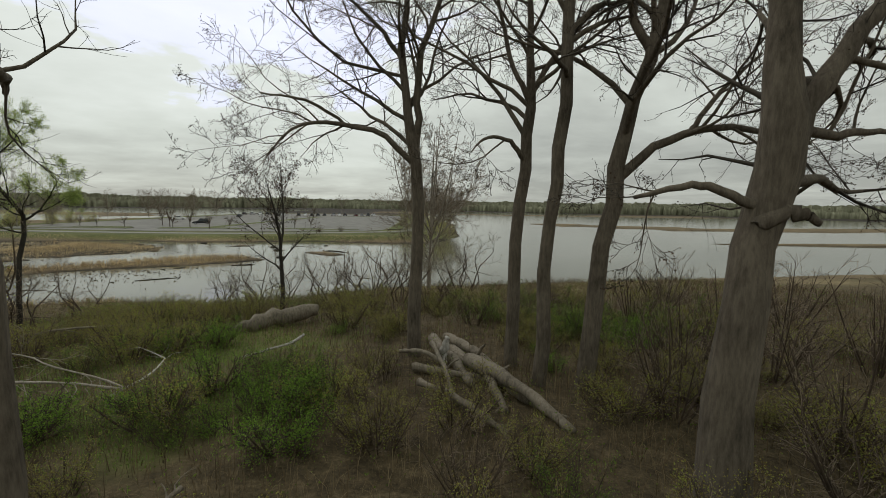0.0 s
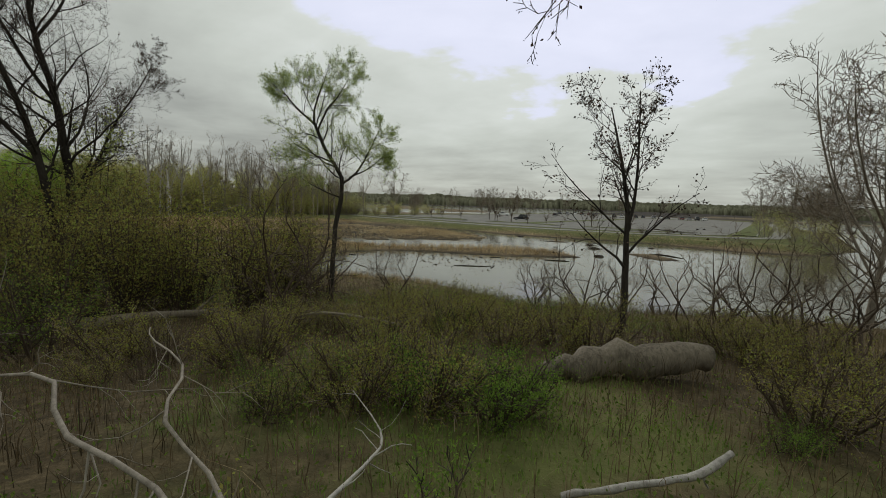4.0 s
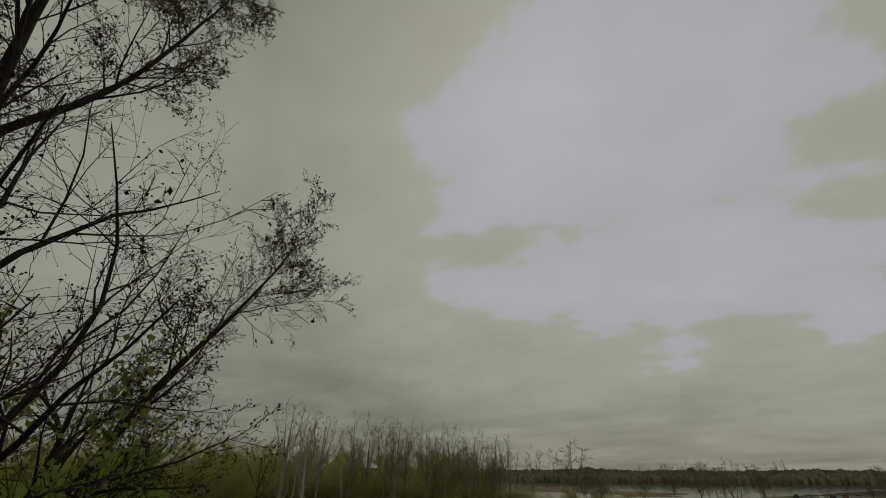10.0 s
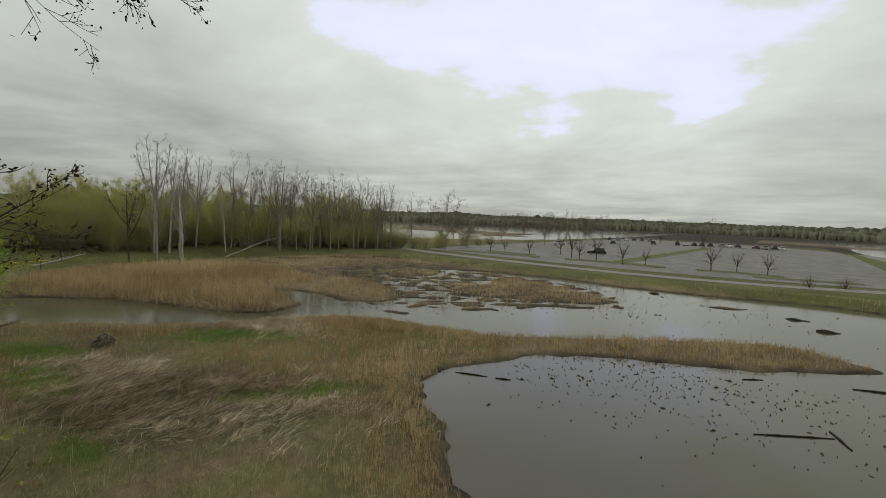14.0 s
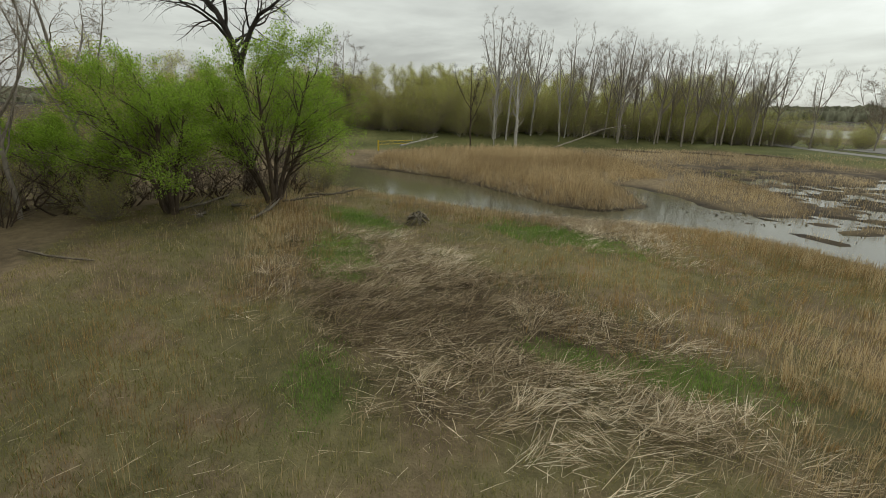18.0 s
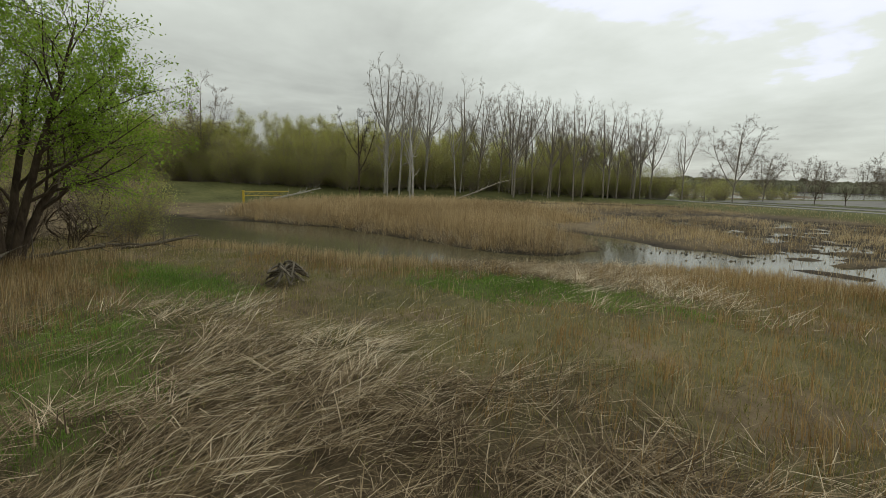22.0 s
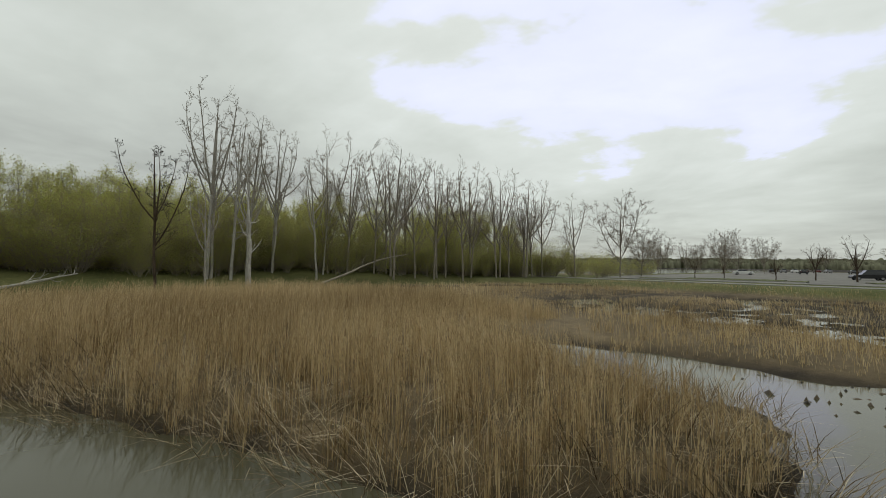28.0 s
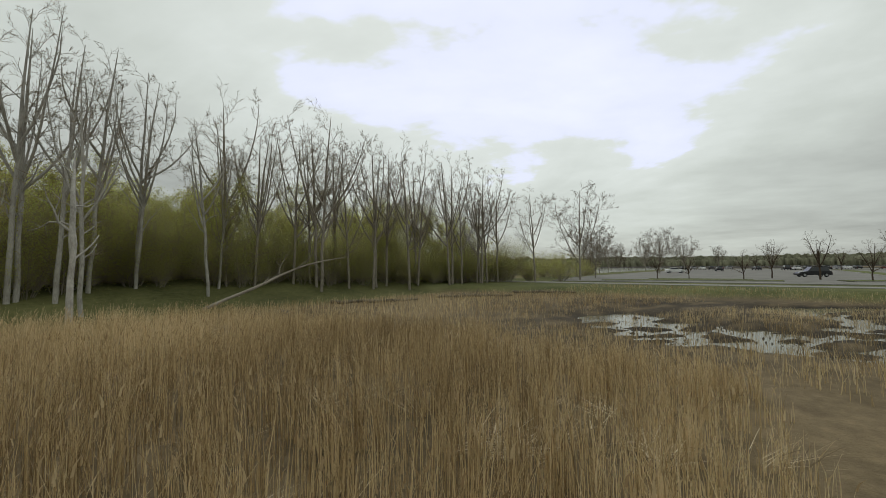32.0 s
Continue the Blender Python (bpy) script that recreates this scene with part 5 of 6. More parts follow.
for i, (x, y, s) in enumerate(((-25.8, 18.6, 0.95), (-27.6, 20.2, 1.05), (-26.4, 16.4, 0.98), (-29.0, 17.4, 1.12), (-30.2, 19.4, 1.1), (-31.6, 16.0, 1.15), (-28.6, 14.2, 1.0), (-25.4, 13.4, 0.85), (-33.4, 18.0, 1.15), (-34.0, 14.2, 1.15), (-31.4, 11.8, 1.1), (-28.0, 10.6, 0.95), (-24.4, 10.4, 0.75), (-36.2, 12.0, 1.15), (-34.2, 9.0, 1.1), (-30.2, 7.6, 1.0), (-39.5, 9.2, 1.1), (-37.6, 5.4, 1.1), (-26.2, 22.4, 0.85), (-24.8, 24.4, 0.75), (-22.6, 19.8, 0.92), (-24.2, 21.8, 0.98), (-23.4, 24.2, 0.8), (-26.0, 25.2, 0.85), (-21.4, 9.0, 0.6), (-26, 7, 0.8))):
    stand(hedge_bush[i % 3], x, y, s, i * 77, "hedge on the bank")
spots = [(-27, 13), (-30, 15), (-25, 10), (-32, 19), (-34, 12), (-29, 9), (-23, 8), (-21, 12.5), (-36, 20), (-33, 23), (-40, 12), (-42, 17), (-38, 8), (-45, 12), (-31, 5), (-26, 5), (-20, 6), (-47, 8), (-50, 11), (-36, 3)]
for i, (x, y) in enumerate(spots):
    stand((brush_kinds + green_kinds[:1])[i % 4], x, y, r.uniform(0.9, 1.5), r.uniform(0, 360), "thicket on the bank")
for x, y, s in ((-4.9, 8.8, 0.4), (-5.8, 10.5, 0.4), (-6.6, 9.2, 0.35), (-7.6, 13.2, 0.4), (-9.5, 12.5, 0.45), (-3.9, 11.6, 0.5), (3.2, 8.6, 0.7), (2.4, 6.4, 0.55), (4.0, 17, 0.8), (6.2, 16, 0.8), (2.2, 18, 0.8), (8.5, 14, 0.9), (-10.5, 19, 0.5)):
    if open_ground(x, y):
        continue
    stand(green_kinds[r.randrange(2)], x, y, s, r.uniform(0, 360), "green shrubs on the bank")
for x, y, s in ((-0.8, 8.4, 0.6), (0.8, 7.0, 0.6), (-2.0, 10.6, 0.6), (-1.0, 12.2, 0.5), (5.8, 9.4, 1.0), (7.2, 11.4, 1.1), (8.6, 8.2, 1.1), (6.9, 6.0, 0.9), (9.8, 11.5, 1.2), (11.2, 15.5, 1.1), (9.0, 18, 1.0), (6.0, 20, 0.9), (13.5, 12, 1.2), (15, 17, 1.2), (12, 21, 1.1), (-2.2, 21, 0.6), (-12.5, 14.5, 0.5), (-15, 13.5, 0.6), (-16.5, 11, 0.7), (-17.8, 8.5, 0.9), (-14, 8.6, 0.6), (0.5, 22, 0.7), (17, 22, 1.1), (20, 15, 1.2)):
    if open_ground(x, y):
        continue
    stand(brush_kinds[r.randrange(3)], x, y, s, r.uniform(0, 360), "thicket on the bank")

for i in range(165):
    x, y = r.uniform(-17, 15), r.uniform(3.0, 25)
    if open_ground(x, y):
        continue
    stand(bramble_kinds[i % 3], x, y, r.uniform(0.6, 1.15), r.uniform(0, 360), "brambles on the bank")
fresh = [thicket(330 + i, 14, 1.0, 0.9, "fresh green weeds on the bank", bark_brown, twig_mat, (leaf_fresh, 5, 0.032, 0.06, 0.0, 0.30), name="weed_clump", category="weeds") for i in range(2)]
for i in range(60):
    x, y = (r.uniform(-8.5, -2.6), r.uniform(8.5, 17)) if i < 46 else (r.uniform(2.5, 9), r.uniform(12, 19))
    if open_ground(x, y):
        continue
    stand(fresh[i % 2], x, y, r.uniform(0.6, 1.2), r.uniform(0, 360), "green weeds on the bank")
for i in range(40):
    x, y = r.uniform(-15, 15), r.uniform(3.5, 24)
    if open_ground(x, y):
        continue
    stand((brush_kinds + brush_kinds + green_kinds)[i % 8], x, y, r.uniform(0.28, 0.5), r.uniform(0, 360), "low brush on the bank")

# ---- trees about the car park and far off ----
LOT_TREE = make_tree("lot_tree", 300, [[(0, 0, 0, 0.10), (0, 0, 1.5, 0.08), (0.3, 0.1, 2.6, 0.06), (1.1, 0.2, 4.4, 0.012)], [(0, 0, 1.4, 0.06), (-0.5, 0.1, 2.7, 0.05), (-1.4, -0.2, 4.4, 0.012)], [(0, 0, 1.6, 0.06), (0.1, -0.6, 3.0, 0.045), (0.1, -1.1, 5.0, 0.012)], [(0, 0, 1.7, 0.06), (0.1, 0.5, 3.2, 0.045), (-0.1, 1.0, 4.9, 0.012)]],
                     [(9, 0.36, 44, 0.25, 5, 0.18, 0.04, 0.5), (6, 0.5, 42, 0.15, 4, 0.18, 0.03, 0.55), (4, 0.5, 40, 0.15, 3, 0.2, 0.02, 0.7, 0.4)], "low spreading bare tree on a car park island", "tree", bark_brown, twig_warm)
for i, (x, y, s) in enumerate(((-61.4, 114.3, 0.95), (-58.6, 117, 1.2), (-52.0, 113.1, 0.95), (-36.9, 116.5, 1.05), (-33.0, 119.9, 0.8), (-28.2, 117.7, 0.85), (-84.9, 116, 0.8), (-80.7, 115.8, 0.7), (-74.1, 115.8, 0.8), (-48.4, 116.4, 0.7), (-50, 215, 1.3), (-70, 240, 1.2), (-65.5, 120.5, 1.25), (-70.5, 126, 1.1))):
    stand(LOT_TREE, x, y, s, i * 67, "car park trees")
for x, y, s in ((-23, 104.4, 0.55), (-18.7, 107.6, 0.5)):
    stand(brush_kinds[1], x, y, s * 1.6, 20)
for x, y, s, k in ((-123, 210, 0.95, 1), (-102, 209, 0.95, 0), (-89, 201, 0.8, 1), (-103, 153, 0.75, 0), (-91, 161, 0.8, 1), (-119, 228.6, 1.0, 0), (-116, 236, 0.9, 1), (-122, 330, 1.2, 0), (-85, 340, 0.9, 1), (-60, 350, 1.0, 0), (-4, 140, 1.0, 0), (2, 128, 1.05, 1), (7, 150, 1.1, 0), (12, 165, 1.05, 1), (13, 185, 1.1, 0), (10, 205, 1.1, 1), (4, 120, 0.8, 0), (9, 135, 1.0, 1), (-150, 190, 0.8, 1), (-140, 175, 0.7, 0)):
    stand(round_kinds[k], x, y, s, r.uniform(0, 360), "bare trees about the car park")
for x, y, s in ((-3, 118, 1.0), (1, 112, 0.9), (4, 104, 0.9), (6, 98, 0.8), (0, 128, 1.1), (7, 120, 1.0), (-105, 120, 0.7), (-112, 130, 0.7), (-110, 145, 0.7)):
    stand(hedge_kinds[r.randrange(3)], x, y, s, r.uniform(0, 360), "shrubs about the car park")

# the far shore: low ridges of woods, one behind the other
rng = np.random.default_rng(77)
vs, fs, at = [], [], 0
for radius, low, high in ((540, 4, 9), (610, 6, 11), (720, 8, 15), (880, 11, 19)):
    n = 2400
    ang = np.arange(n) * 2 * np.pi / n
    swell = 0.5 + 0.5 * np.sin(ang * 9 + radius) * np.sin(ang * 23 + 2 * radius)
    top = low + (high - low) * (0.35 + 0.45 * swell) + 1.6 * np.abs(np.convolve(rng.normal(size=n + 4), np.ones(5) / 2.5, "valid")) + 0.9 * rng.random(n)
    rad = radius * (1 + 0.05 * np.sin(ang * 5 + radius)) + 6 * rng.normal(size=n)
    ring = np.stack([-50 + rad * np.cos(ang), 80 + rad * np.sin(ang)], -1)
    for k, (h, off) in enumerate(((-0.5, 0.0), (0.6, 2.0), (1.0, 7.0))):
        vs.append(np.c_[-50 + (rad + off) * np.cos(ang), 80 + (rad + off) * np.sin(ang), top * h if k else np.full(n, -0.6)])
    i, j = np.arange(n), (np.arange(n) + 1) % n
    for k in range(2):
        fs.append(np.stack([i + k * n, j + k * n, j + (k + 1) * n, i + (k + 1) * n], -1) + at)
    at += 3 * n


def far_build(make, link, b):
    pos = make("ShaderNodeNewGeometry").outputs["Position"]
    m = make("ShaderNodeMapping", {"Vector": pos, "Scale": (0.25, 0.25, 0.08)}).outputs[0]
    n1 = make("ShaderNodeTexNoise", {"Vector": m, "Scale": 1.0, "Detail": 5.0, "Roughness": 0.7}).outputs["Fac"]
    # paler than the trees themselves: the haze of distance is painted into the colour
    return ramp(make, n1, [(0.32, (0.14, 0.14, 0.095)), (0.52, (0.22, 0.22, 0.15)), (0.70, (0.30, 0.30, 0.20))])


far_mat = material("hazed_woods", far_build, 1.0, 0.05)
tagged(new("far_woods", mesh_np("far_woods", np.concatenate(vs), fs, far_mat)), "distant low line of bare woods along the horizon", "woods", kind="stuff")

# ---- car park, road ----
def slab(name, outline, z, thick, mat, label, category="pavement"):
    bm = bmesh.new()
    top = [bm.verts.new((x, y, z)) for x, y in outline]
    bot = [bm.verts.new((x, y, z - thick)) for x, y in outline]
    f = bm.faces.new(top)
    n = len(top)
    for i in range(n):
        bm.faces.new((top[i], bot[i], bot[(i + 1) % n], top[(i + 1) % n]))
    bm.normal_update()
    if f.normal.z < 0:
        bmesh.ops.reverse_faces(bm, faces=list(bm.faces))
    me = bpy.data.meshes.new(name)
    bm.to_mesh(me)
    bm.free()
    me.materials.append(mat)
    return tagged(new(name, me), label, category, kind="structure")


def strip(points, width):
    p = np.array(points, float)
    d = np.gradient(p, axis=0)
    d /= np.linalg.norm(d, axis=1, keepdims=True)
    nrm = np.stack([-d[:, 1], d[:, 0]], -1) * width / 2
    return [tuple(q) for q in np.concatenate([p + nrm, (p - nrm)[::-1]])]


lawn_mat = plain("mown_grass", (0.075, 0.095, 0.028), (0.155, 0.165, 0.060), 0.7, 0.95, 0.15, bump=0.5)
kerb_mat = plain("concrete_kerb", (0.28, 0.27, 0.24), (0.40, 0.39, 0.35), 1.5, 0.9)
slab("road", strip([(-135, 112), (-112, 104), (-92, 99.5), (-75, 97.8), (-60, 97.2), (-48, 97.4), (-38, 98.8), (-28, 101.5), (-18, 105.6), (-8, 110.5), (-2, 117), (0, 128), (1, 160), (1, 200), (-1, 250)], 3.4), 1.0, 0.3, path_mat, "narrow pale asphalt road round the car park", "road")
slab("pavement", [(-98, 106.5), (-80, 104.5), (-62, 103.5), (-48, 104), (-36, 105.8), (-24, 109), (-14, 113), (-9.5, 118), (-8.5, 140), (-7, 200), (-7, 262), (-28, 285), (-85, 285), (-96, 262), (-98, 190), (-101, 130)], 1.012, 0.3, asphalt_mat, "wide worn grey asphalt car park", "car park")
for pts_, w in (([(-91, 108.5), (-86, 110.5), (-79, 111.5), (-70, 111.5)], 2.6), ([(-86, 116), (-80, 116.2), (-73, 116)], 2.2), ([(-64, 113), (-57, 115.2), (-50, 116), (-45, 114.2)], 3.4), ([(-54, 117), (-52.5, 150), (-50.5, 190), (-49, 222)], 3.2), ([(-39, 116.2), (-33, 118.2), (-26, 117.6)], 2.6), ([(-30, 112.6), (-22, 115), (-16, 117.5)], 2.0),
               ([(-6.4, 120), (-6.0, 150), (-5.0, 200), (-4.4, 240)], 4.0), ([(-60, 236), (-40, 240), (-25, 240)], 3.0)):
    slab("traffic_island", strip(pts_, w + 0.3), 1.12, 0.3, kerb_mat, "concrete kerb of a grassed car park island", "kerb")
    slab("lawn", strip(pts_, w), 1.15, 0.2, lawn_mat, "mown grass on a car park island", "grass")


# ---- parked cars ----
def car(paint, label, tall=1.45, length=4.5, rear=0.0):
    """Low-detail car, nose towards +x. rear: how upright the tail is (0 saloon, 1 estate)."""
    root = base("car", 0, 0, 0, label, "car", "parked cars")
    L, W, H = length / 2, 0.88, tall
    prof = [(-L, 0.32), (-L - 0.02, 0.62), (-L + 0.08, 0.90), (-L + 0.35 * (1 - rear) + 0.1, 0.96), (L - 1.25, 0.93), (L - 0.25, 0.78), (L, 0.58), (L - 0.02, 0.30)]
    bm = bmesh.new()
    rows = []
    for y, inset, up in ((-W, 0.06, 0.0), (-W + 0.10, 0.0, 0.03), (W - 0.10, 0.0, 0.03), (W, 0.06, 0.0)):
        rows.append([bm.verts.new((x * (1 - inset * 0.3), y, z + (up if z > 0.7 else 0))) for x, z in prof])
    for a, b in zip(rows, rows[1:]):
        for i in range(len(prof)):
            j = (i + 1) % len(prof)
            bm.faces.new((a[i], a[j], b[j], b[i]))
    bm.faces.new(rows[0][::-1])
    bm.faces.new(rows[-1])
    bmesh.ops.recalc_face_normals(bm, faces=list(bm.faces))
    body = part("body", bm, paint, root)

    def cabin(z0, z1, shrink0, shrink1, mat, name, parent):
        x0, x1 = -L + 0.25 + 0.5 * (1 - rear), L - 1.30
        r0, r1 = x0 + 0.22 + 0.35 * (1 - rear), x1 - 0.75
        bm = bmesh.new()
        lo = [(x0, -W + shrink0), (x1, -W + shrink0), (x1, W - shrink0), (x0, W - shrink0)]
        hi = [(r0, -W + shrink1), (r1, -W + shrink1), (r1, W - shrink1), (r0, W - shrink1)]
        a = [bm.verts.new((x, y, z0)) for x, y in lo]
        b = [bm.verts.new((x, y, z1)) for x, y in hi]
        for i in range(4):
            bm.faces.new((a[i], a[(i + 1) % 4], b[(i + 1) % 4], b[i]))
        bm.faces.new(b)
        bm.faces.new(a[::-1])
        bmesh.ops.bevel(bm, geom=list(bm.edges), offset=0.03, segments=1, affect="EDGES")
        return part(name, bm, mat, parent), r0, r1
    _, r0, r1 = cabin(0.92, H - 0.05, 0.10, 0.24, glass_mat, "window_band", root)
    part("roof", box_bm(r0 - 0.05, -W + 0.22, H - 0.07, r1 + 0.05, W - 0.22, H, 0.02), paint, root)
    for sx in (-L + 0.85, L - 0.85):
        for sy in (-1, 1):
            bm = bmesh.new()
            bmesh.ops.create_cone(bm, cap_ends=True, segments=18, radius1=0.32, radius2=0.32, depth=0.20, matrix=Matrix.Translation((sx, sy * (W - 0.06), 0.32)) @ Matrix.Rotation(radians(90), 4, "X"))
            tyre = part("wheel", bm, rubber_mat, root)
            bm = bmesh.new()
            bmesh.ops.create_cone(bm, cap_ends=True, segments=14, radius1=0.20, radius2=0.20, depth=0.22, matrix=Matrix.Translation((sx, sy * (W - 0.055), 0.32)) @ Matrix.Rotation(radians(90), 4, "X"))
            part("rim", bm, rim_mat, tyre)
    for sy in (-1, 1):
        part("headlight", box_bm(L - 0.16, sy * 0.62 - 0.16, 0.60, L - 0.03, sy * 0.62 + 0.16, 0.72, 0.02), rim_mat, root)
        part("tail_light", box_bm(-L - 0.02, sy * 0.66 - 0.14, 0.66, -L + 0.08, sy * 0.66 + 0.14, 0.84, 0.02), car_red, root)
    return root


white_car = car(car_white, "white saloon car parked on the asphalt")
dark_suv = car(car_dark, "dark grey sport utility car parked beside a grass island", 1.75, 4.7, 0.9)
grey_car = car(car_grey, "silver car parked in a row", 1.5, 4.4, 0.6)
red_car = car(car_red, "dark red car parked in a row", 1.5, 4.4, 0.4)
black_car = car(car_dark, "black saloon car parked in a row", 1.45, 4.5, 0.1)
cars_at = [(white_car, -88.3, 168.5, 20), (dark_suv, -64.7, 135.8, 200)]
row = [(-93.6, 244), (-90.5, 247), (-87.5, 250), (-84.5, 253), (-81.5, 256), (-78.5, 259), (-61.7, 232), (-58.8, 234), (-56.0, 236), (-53.2, 238), (-50.4, 240), (-46.8, 246), (-44.0, 248), (-41.2, 250), (-34.4, 244), (-31.5, 247), (-28.6, 250), (-25.7, 253), (-80, 203), (-70, 226)]
cycle = [black_car, grey_car, white_car, black_car, red_car, grey_car, dark_suv, white_car, black_car, black_car]
for i, (x, y) in enumerate(row):
    cars_at.append((cycle[i % 10], x, y, 100 + (i % 3) * 4))
placed_cars = set()
for kind, x, y, rz in cars_at:
    m = Matrix.Translation((x, y, 1.016)) @ Matrix.Rotation(radians(rz), 4, "Z")
    if kind in placed_cars:
        copy_thing(kind, m)
    else:
        placed_cars.add(kind)
        kind.matrix_basis = m


# ---- the yellow gate ----
def rod(a, b, r, sides=8):
    bm = bmesh.new()
    a, b = Vector(a), Vector(b)
    m = Matrix.Translation((a + b) / 2) @ (b - a).to_track_quat("Z", "Y").to_matrix().to_4x4()
    bmesh.ops.create_cone(bm, cap_ends=True, segments=sides, radius1=r, radius2=r, depth=(b - a).length, matrix=m)
    return bm


gz = rise(-100.1, 29.5)
gate = base("barrier_gate", -100.1, 29.5, gz - 0.05, "yellow steel swing gate with a lattice arm", "gate", rz=math.degrees(math.atan2(5.0, -2.2)))
LG, TOP = 5.5, 1.35
part("post", rod((0, 0, 0), (0, 0, TOP + 0.12), 0.12, 12), yellow_mat, gate, "thick yellow hinge post")
part("post_cap", rod((0, 0, TOP + 0.12), (0, 0, TOP + 0.16), 0.14, 12), yellow_mat, gate)
part("end_post", rod((4.3, 0.02, 0), (4.3, 0.02, TOP + 0.05), 0.04), bark_dark, gate, "dark slim rest post")
part("top_rail", rod((0.1, 0, TOP), (LG, 0, TOP), 0.035), yellow_mat, gate)
part("bottom_rail", rod((0.1, 0, TOP - 0.42), (LG - 0.9, 0, TOP - 0.42), 0.03), yellow_mat, gate)
for i in range(8):
    x0 = 0.35 + i * 0.58
    part("lattice_bar", rod((x0, 0, TOP if i % 2 else TOP - 0.42), (x0 + 0.58, 0, TOP - 0.42 if i % 2 else TOP), 0.018, 6), yellow_mat, gate)


# ---- logs, branches and drift ----
def log(name, pts_, label, mat, stubs=0, seed=0, category="log", sides=10, twigs=None):
    """A lying log: a bent tapered trunk through (x, y, z, r), with broken stubs and maybe side branches."""
    rng = np.random.default_rng(seed)
    o = np.array(pts_[0][:3], float)
    P, R = spline([(x - o[0], y - o[1], z - o[2], rr) for x, y, z, rr in pts_], 14)
    R = R * (1 + 0.12 * rng.normal(size=len(R)))
    P[1:-1] += rng.normal(size=P[1:-1].shape) * R[1:-1, None] * 0.18
    P = np.concatenate([P[:1] + (P[:1] - P[1:2]) * 0.02, P, P[-1:] + (P[-1:] - P[-2:-1]) * 0.02])
    R = np.r_[0.01, R, 0.01]
    root = base(name, *o, label, category)
    v, f = tubes([(P[None], R[None], sides)])
    part_np("trunk", mesh_np("trunk", v, f, mat, True), root)
    ln = np.array([np.linalg.norm(np.diff(P, axis=0), axis=1).sum()])
    for i in range(stubs):
        Q, rr, _ = grow(rng, P[None, 1:-1], R[None, 1:-1], ln, 1, 0.16, 60, 0.15 + 0.7 * i / max(stubs, 1), 5, 0.15, 0.04, 0.45, 0.5)
        v, f = tubes([(Q, rr, 6)])
        part_np("broken_branch", mesh_np("broken_branch", v, f, mat, True), root)
    if twigs:
        lv = (P[None, 1:-1], R[None, 1:-1], ln)
        parts_ = []
        for o_ in twigs:
            lv = grow(rng, *lv, *o_)
            parts_.append((lv[0], lv[1], 4))
        v, f = tubes(parts_)
        tagged(part_np("twig_work", mesh_np("twig_work", v, f, mat), root), kind="stuff")
    return root


def on(x, y, dz, rr):
    return (x, y, rise(x, y) + dz, rr)


log("fallen_log", [on(-7.2, 17.2, 0.05, 0.16), on(-6.6, 17.8, 0.30, 0.30), on(-5.6, 18.6, 0.44, 0.34), on(-4.5, 19.5, 0.52, 0.28)], "weathered fallen log with cracked bark on the bank", wood_mat, 2, 1)
log("fallen_log", [on(-26.4, 12.0, 0.35, 0.22), on(-25.0, 14.6, 0.45, 0.22), on(-23.8, 17.2, 0.42, 0.17), on(-22.6, 20.4, 0.30, 0.11)], "long mossy fallen trunk lying in the brush", wood_mat, 2, 2)
log("fallen_log", [on(-27.5, 10.0, 0.30, 0.18), on(-26.6, 13.4, 0.25, 0.16), on(-27.2, 16.0, 0.2, 0.1)], "dark fallen trunk lying in the brush", bark_dark, 1, 3)
log("broken_stump", [on(-22.7, 20.2, -0.1, 0.24), on(-22.7, 20.15, 0.7, 0.2), on(-22.75, 20.2, 1.3, 0.17)], "dark broken stump in the grass", bark_dark, 1, 4, "stump")
log("fallen_log", [on(-4.9, 4.6, 0.06, 0.11), on(-4.5, 5.4, 0.10, 0.10), on(-4.1, 6.2, 0.15, 0.08), on(-3.8, 7.0, 0.22, 0.04)], "pale broken log with bare branches", wood_mat, 3, 5, twigs=[(7, 0.35, 50, 0.3, 5, 0.25, 0.02, 0.4), (4, 0.45, 45, 0.3, 4, 0.25, 0.02, 0.6)])
for i, (a, b, rr) in enumerate((((0.5, 15.6), (1.4, 11.4), 0.26), ((1.0, 14.2), (2.8, 10.0), 0.22), ((-0.2, 12.4), (2.2, 11.6), 0.14), ((1.7, 13.4), (2.0, 9.8), 0.18), ((0.0, 11.2), (1.8, 8.8), 0.13), ((0.9, 15.0), (2.4, 12.0), 0.20), ((1.4, 12.6), (3.2, 8.8), 0.24), ((0.4, 13.8), (0.9, 10.2), 0.10), ((-0.6, 13.0), (1.0, 12.2), 0.08))):
    log("fallen_branch", [on(*a, 0.05 + 0.05 * i, rr * 0.8), on((a[0] + b[0]) / 2, (a[1] + b[1]) / 2, 0.10 + 0.05 * i, rr * 0.7), on(*b, 0.06, rr * 0.45)], "grey broken branch in a pile below the trees", wood_mat, 2, 10 + i, "branch")
log("broken_stump", [on(0.75, 13.3, -0.1, 0.16), on(0.8, 13.3, 0.4, 0.13), on(0.85, 13.25, 0.75, 0.07)], "splintered pale stump below the trees", bark_pale, 1, 17, "stump")
log("bare_branch", [on(-7.3, 10.6, 0.1, 0.032), on(-6.9, 11.3, 0.3, 0.028), on(-6.9, 12.1, 0.42, 0.020), on(-7.3, 12.7, 0.40, 0.013), on(-8.1, 13.0, 0.6, 0.007)], "bleached crooked branch over the brush", bark_pale, 2, 20, "branch", 6, [(5, 0.22, 50, 0.3, 4, 0.25, 0.03, 0.5)])
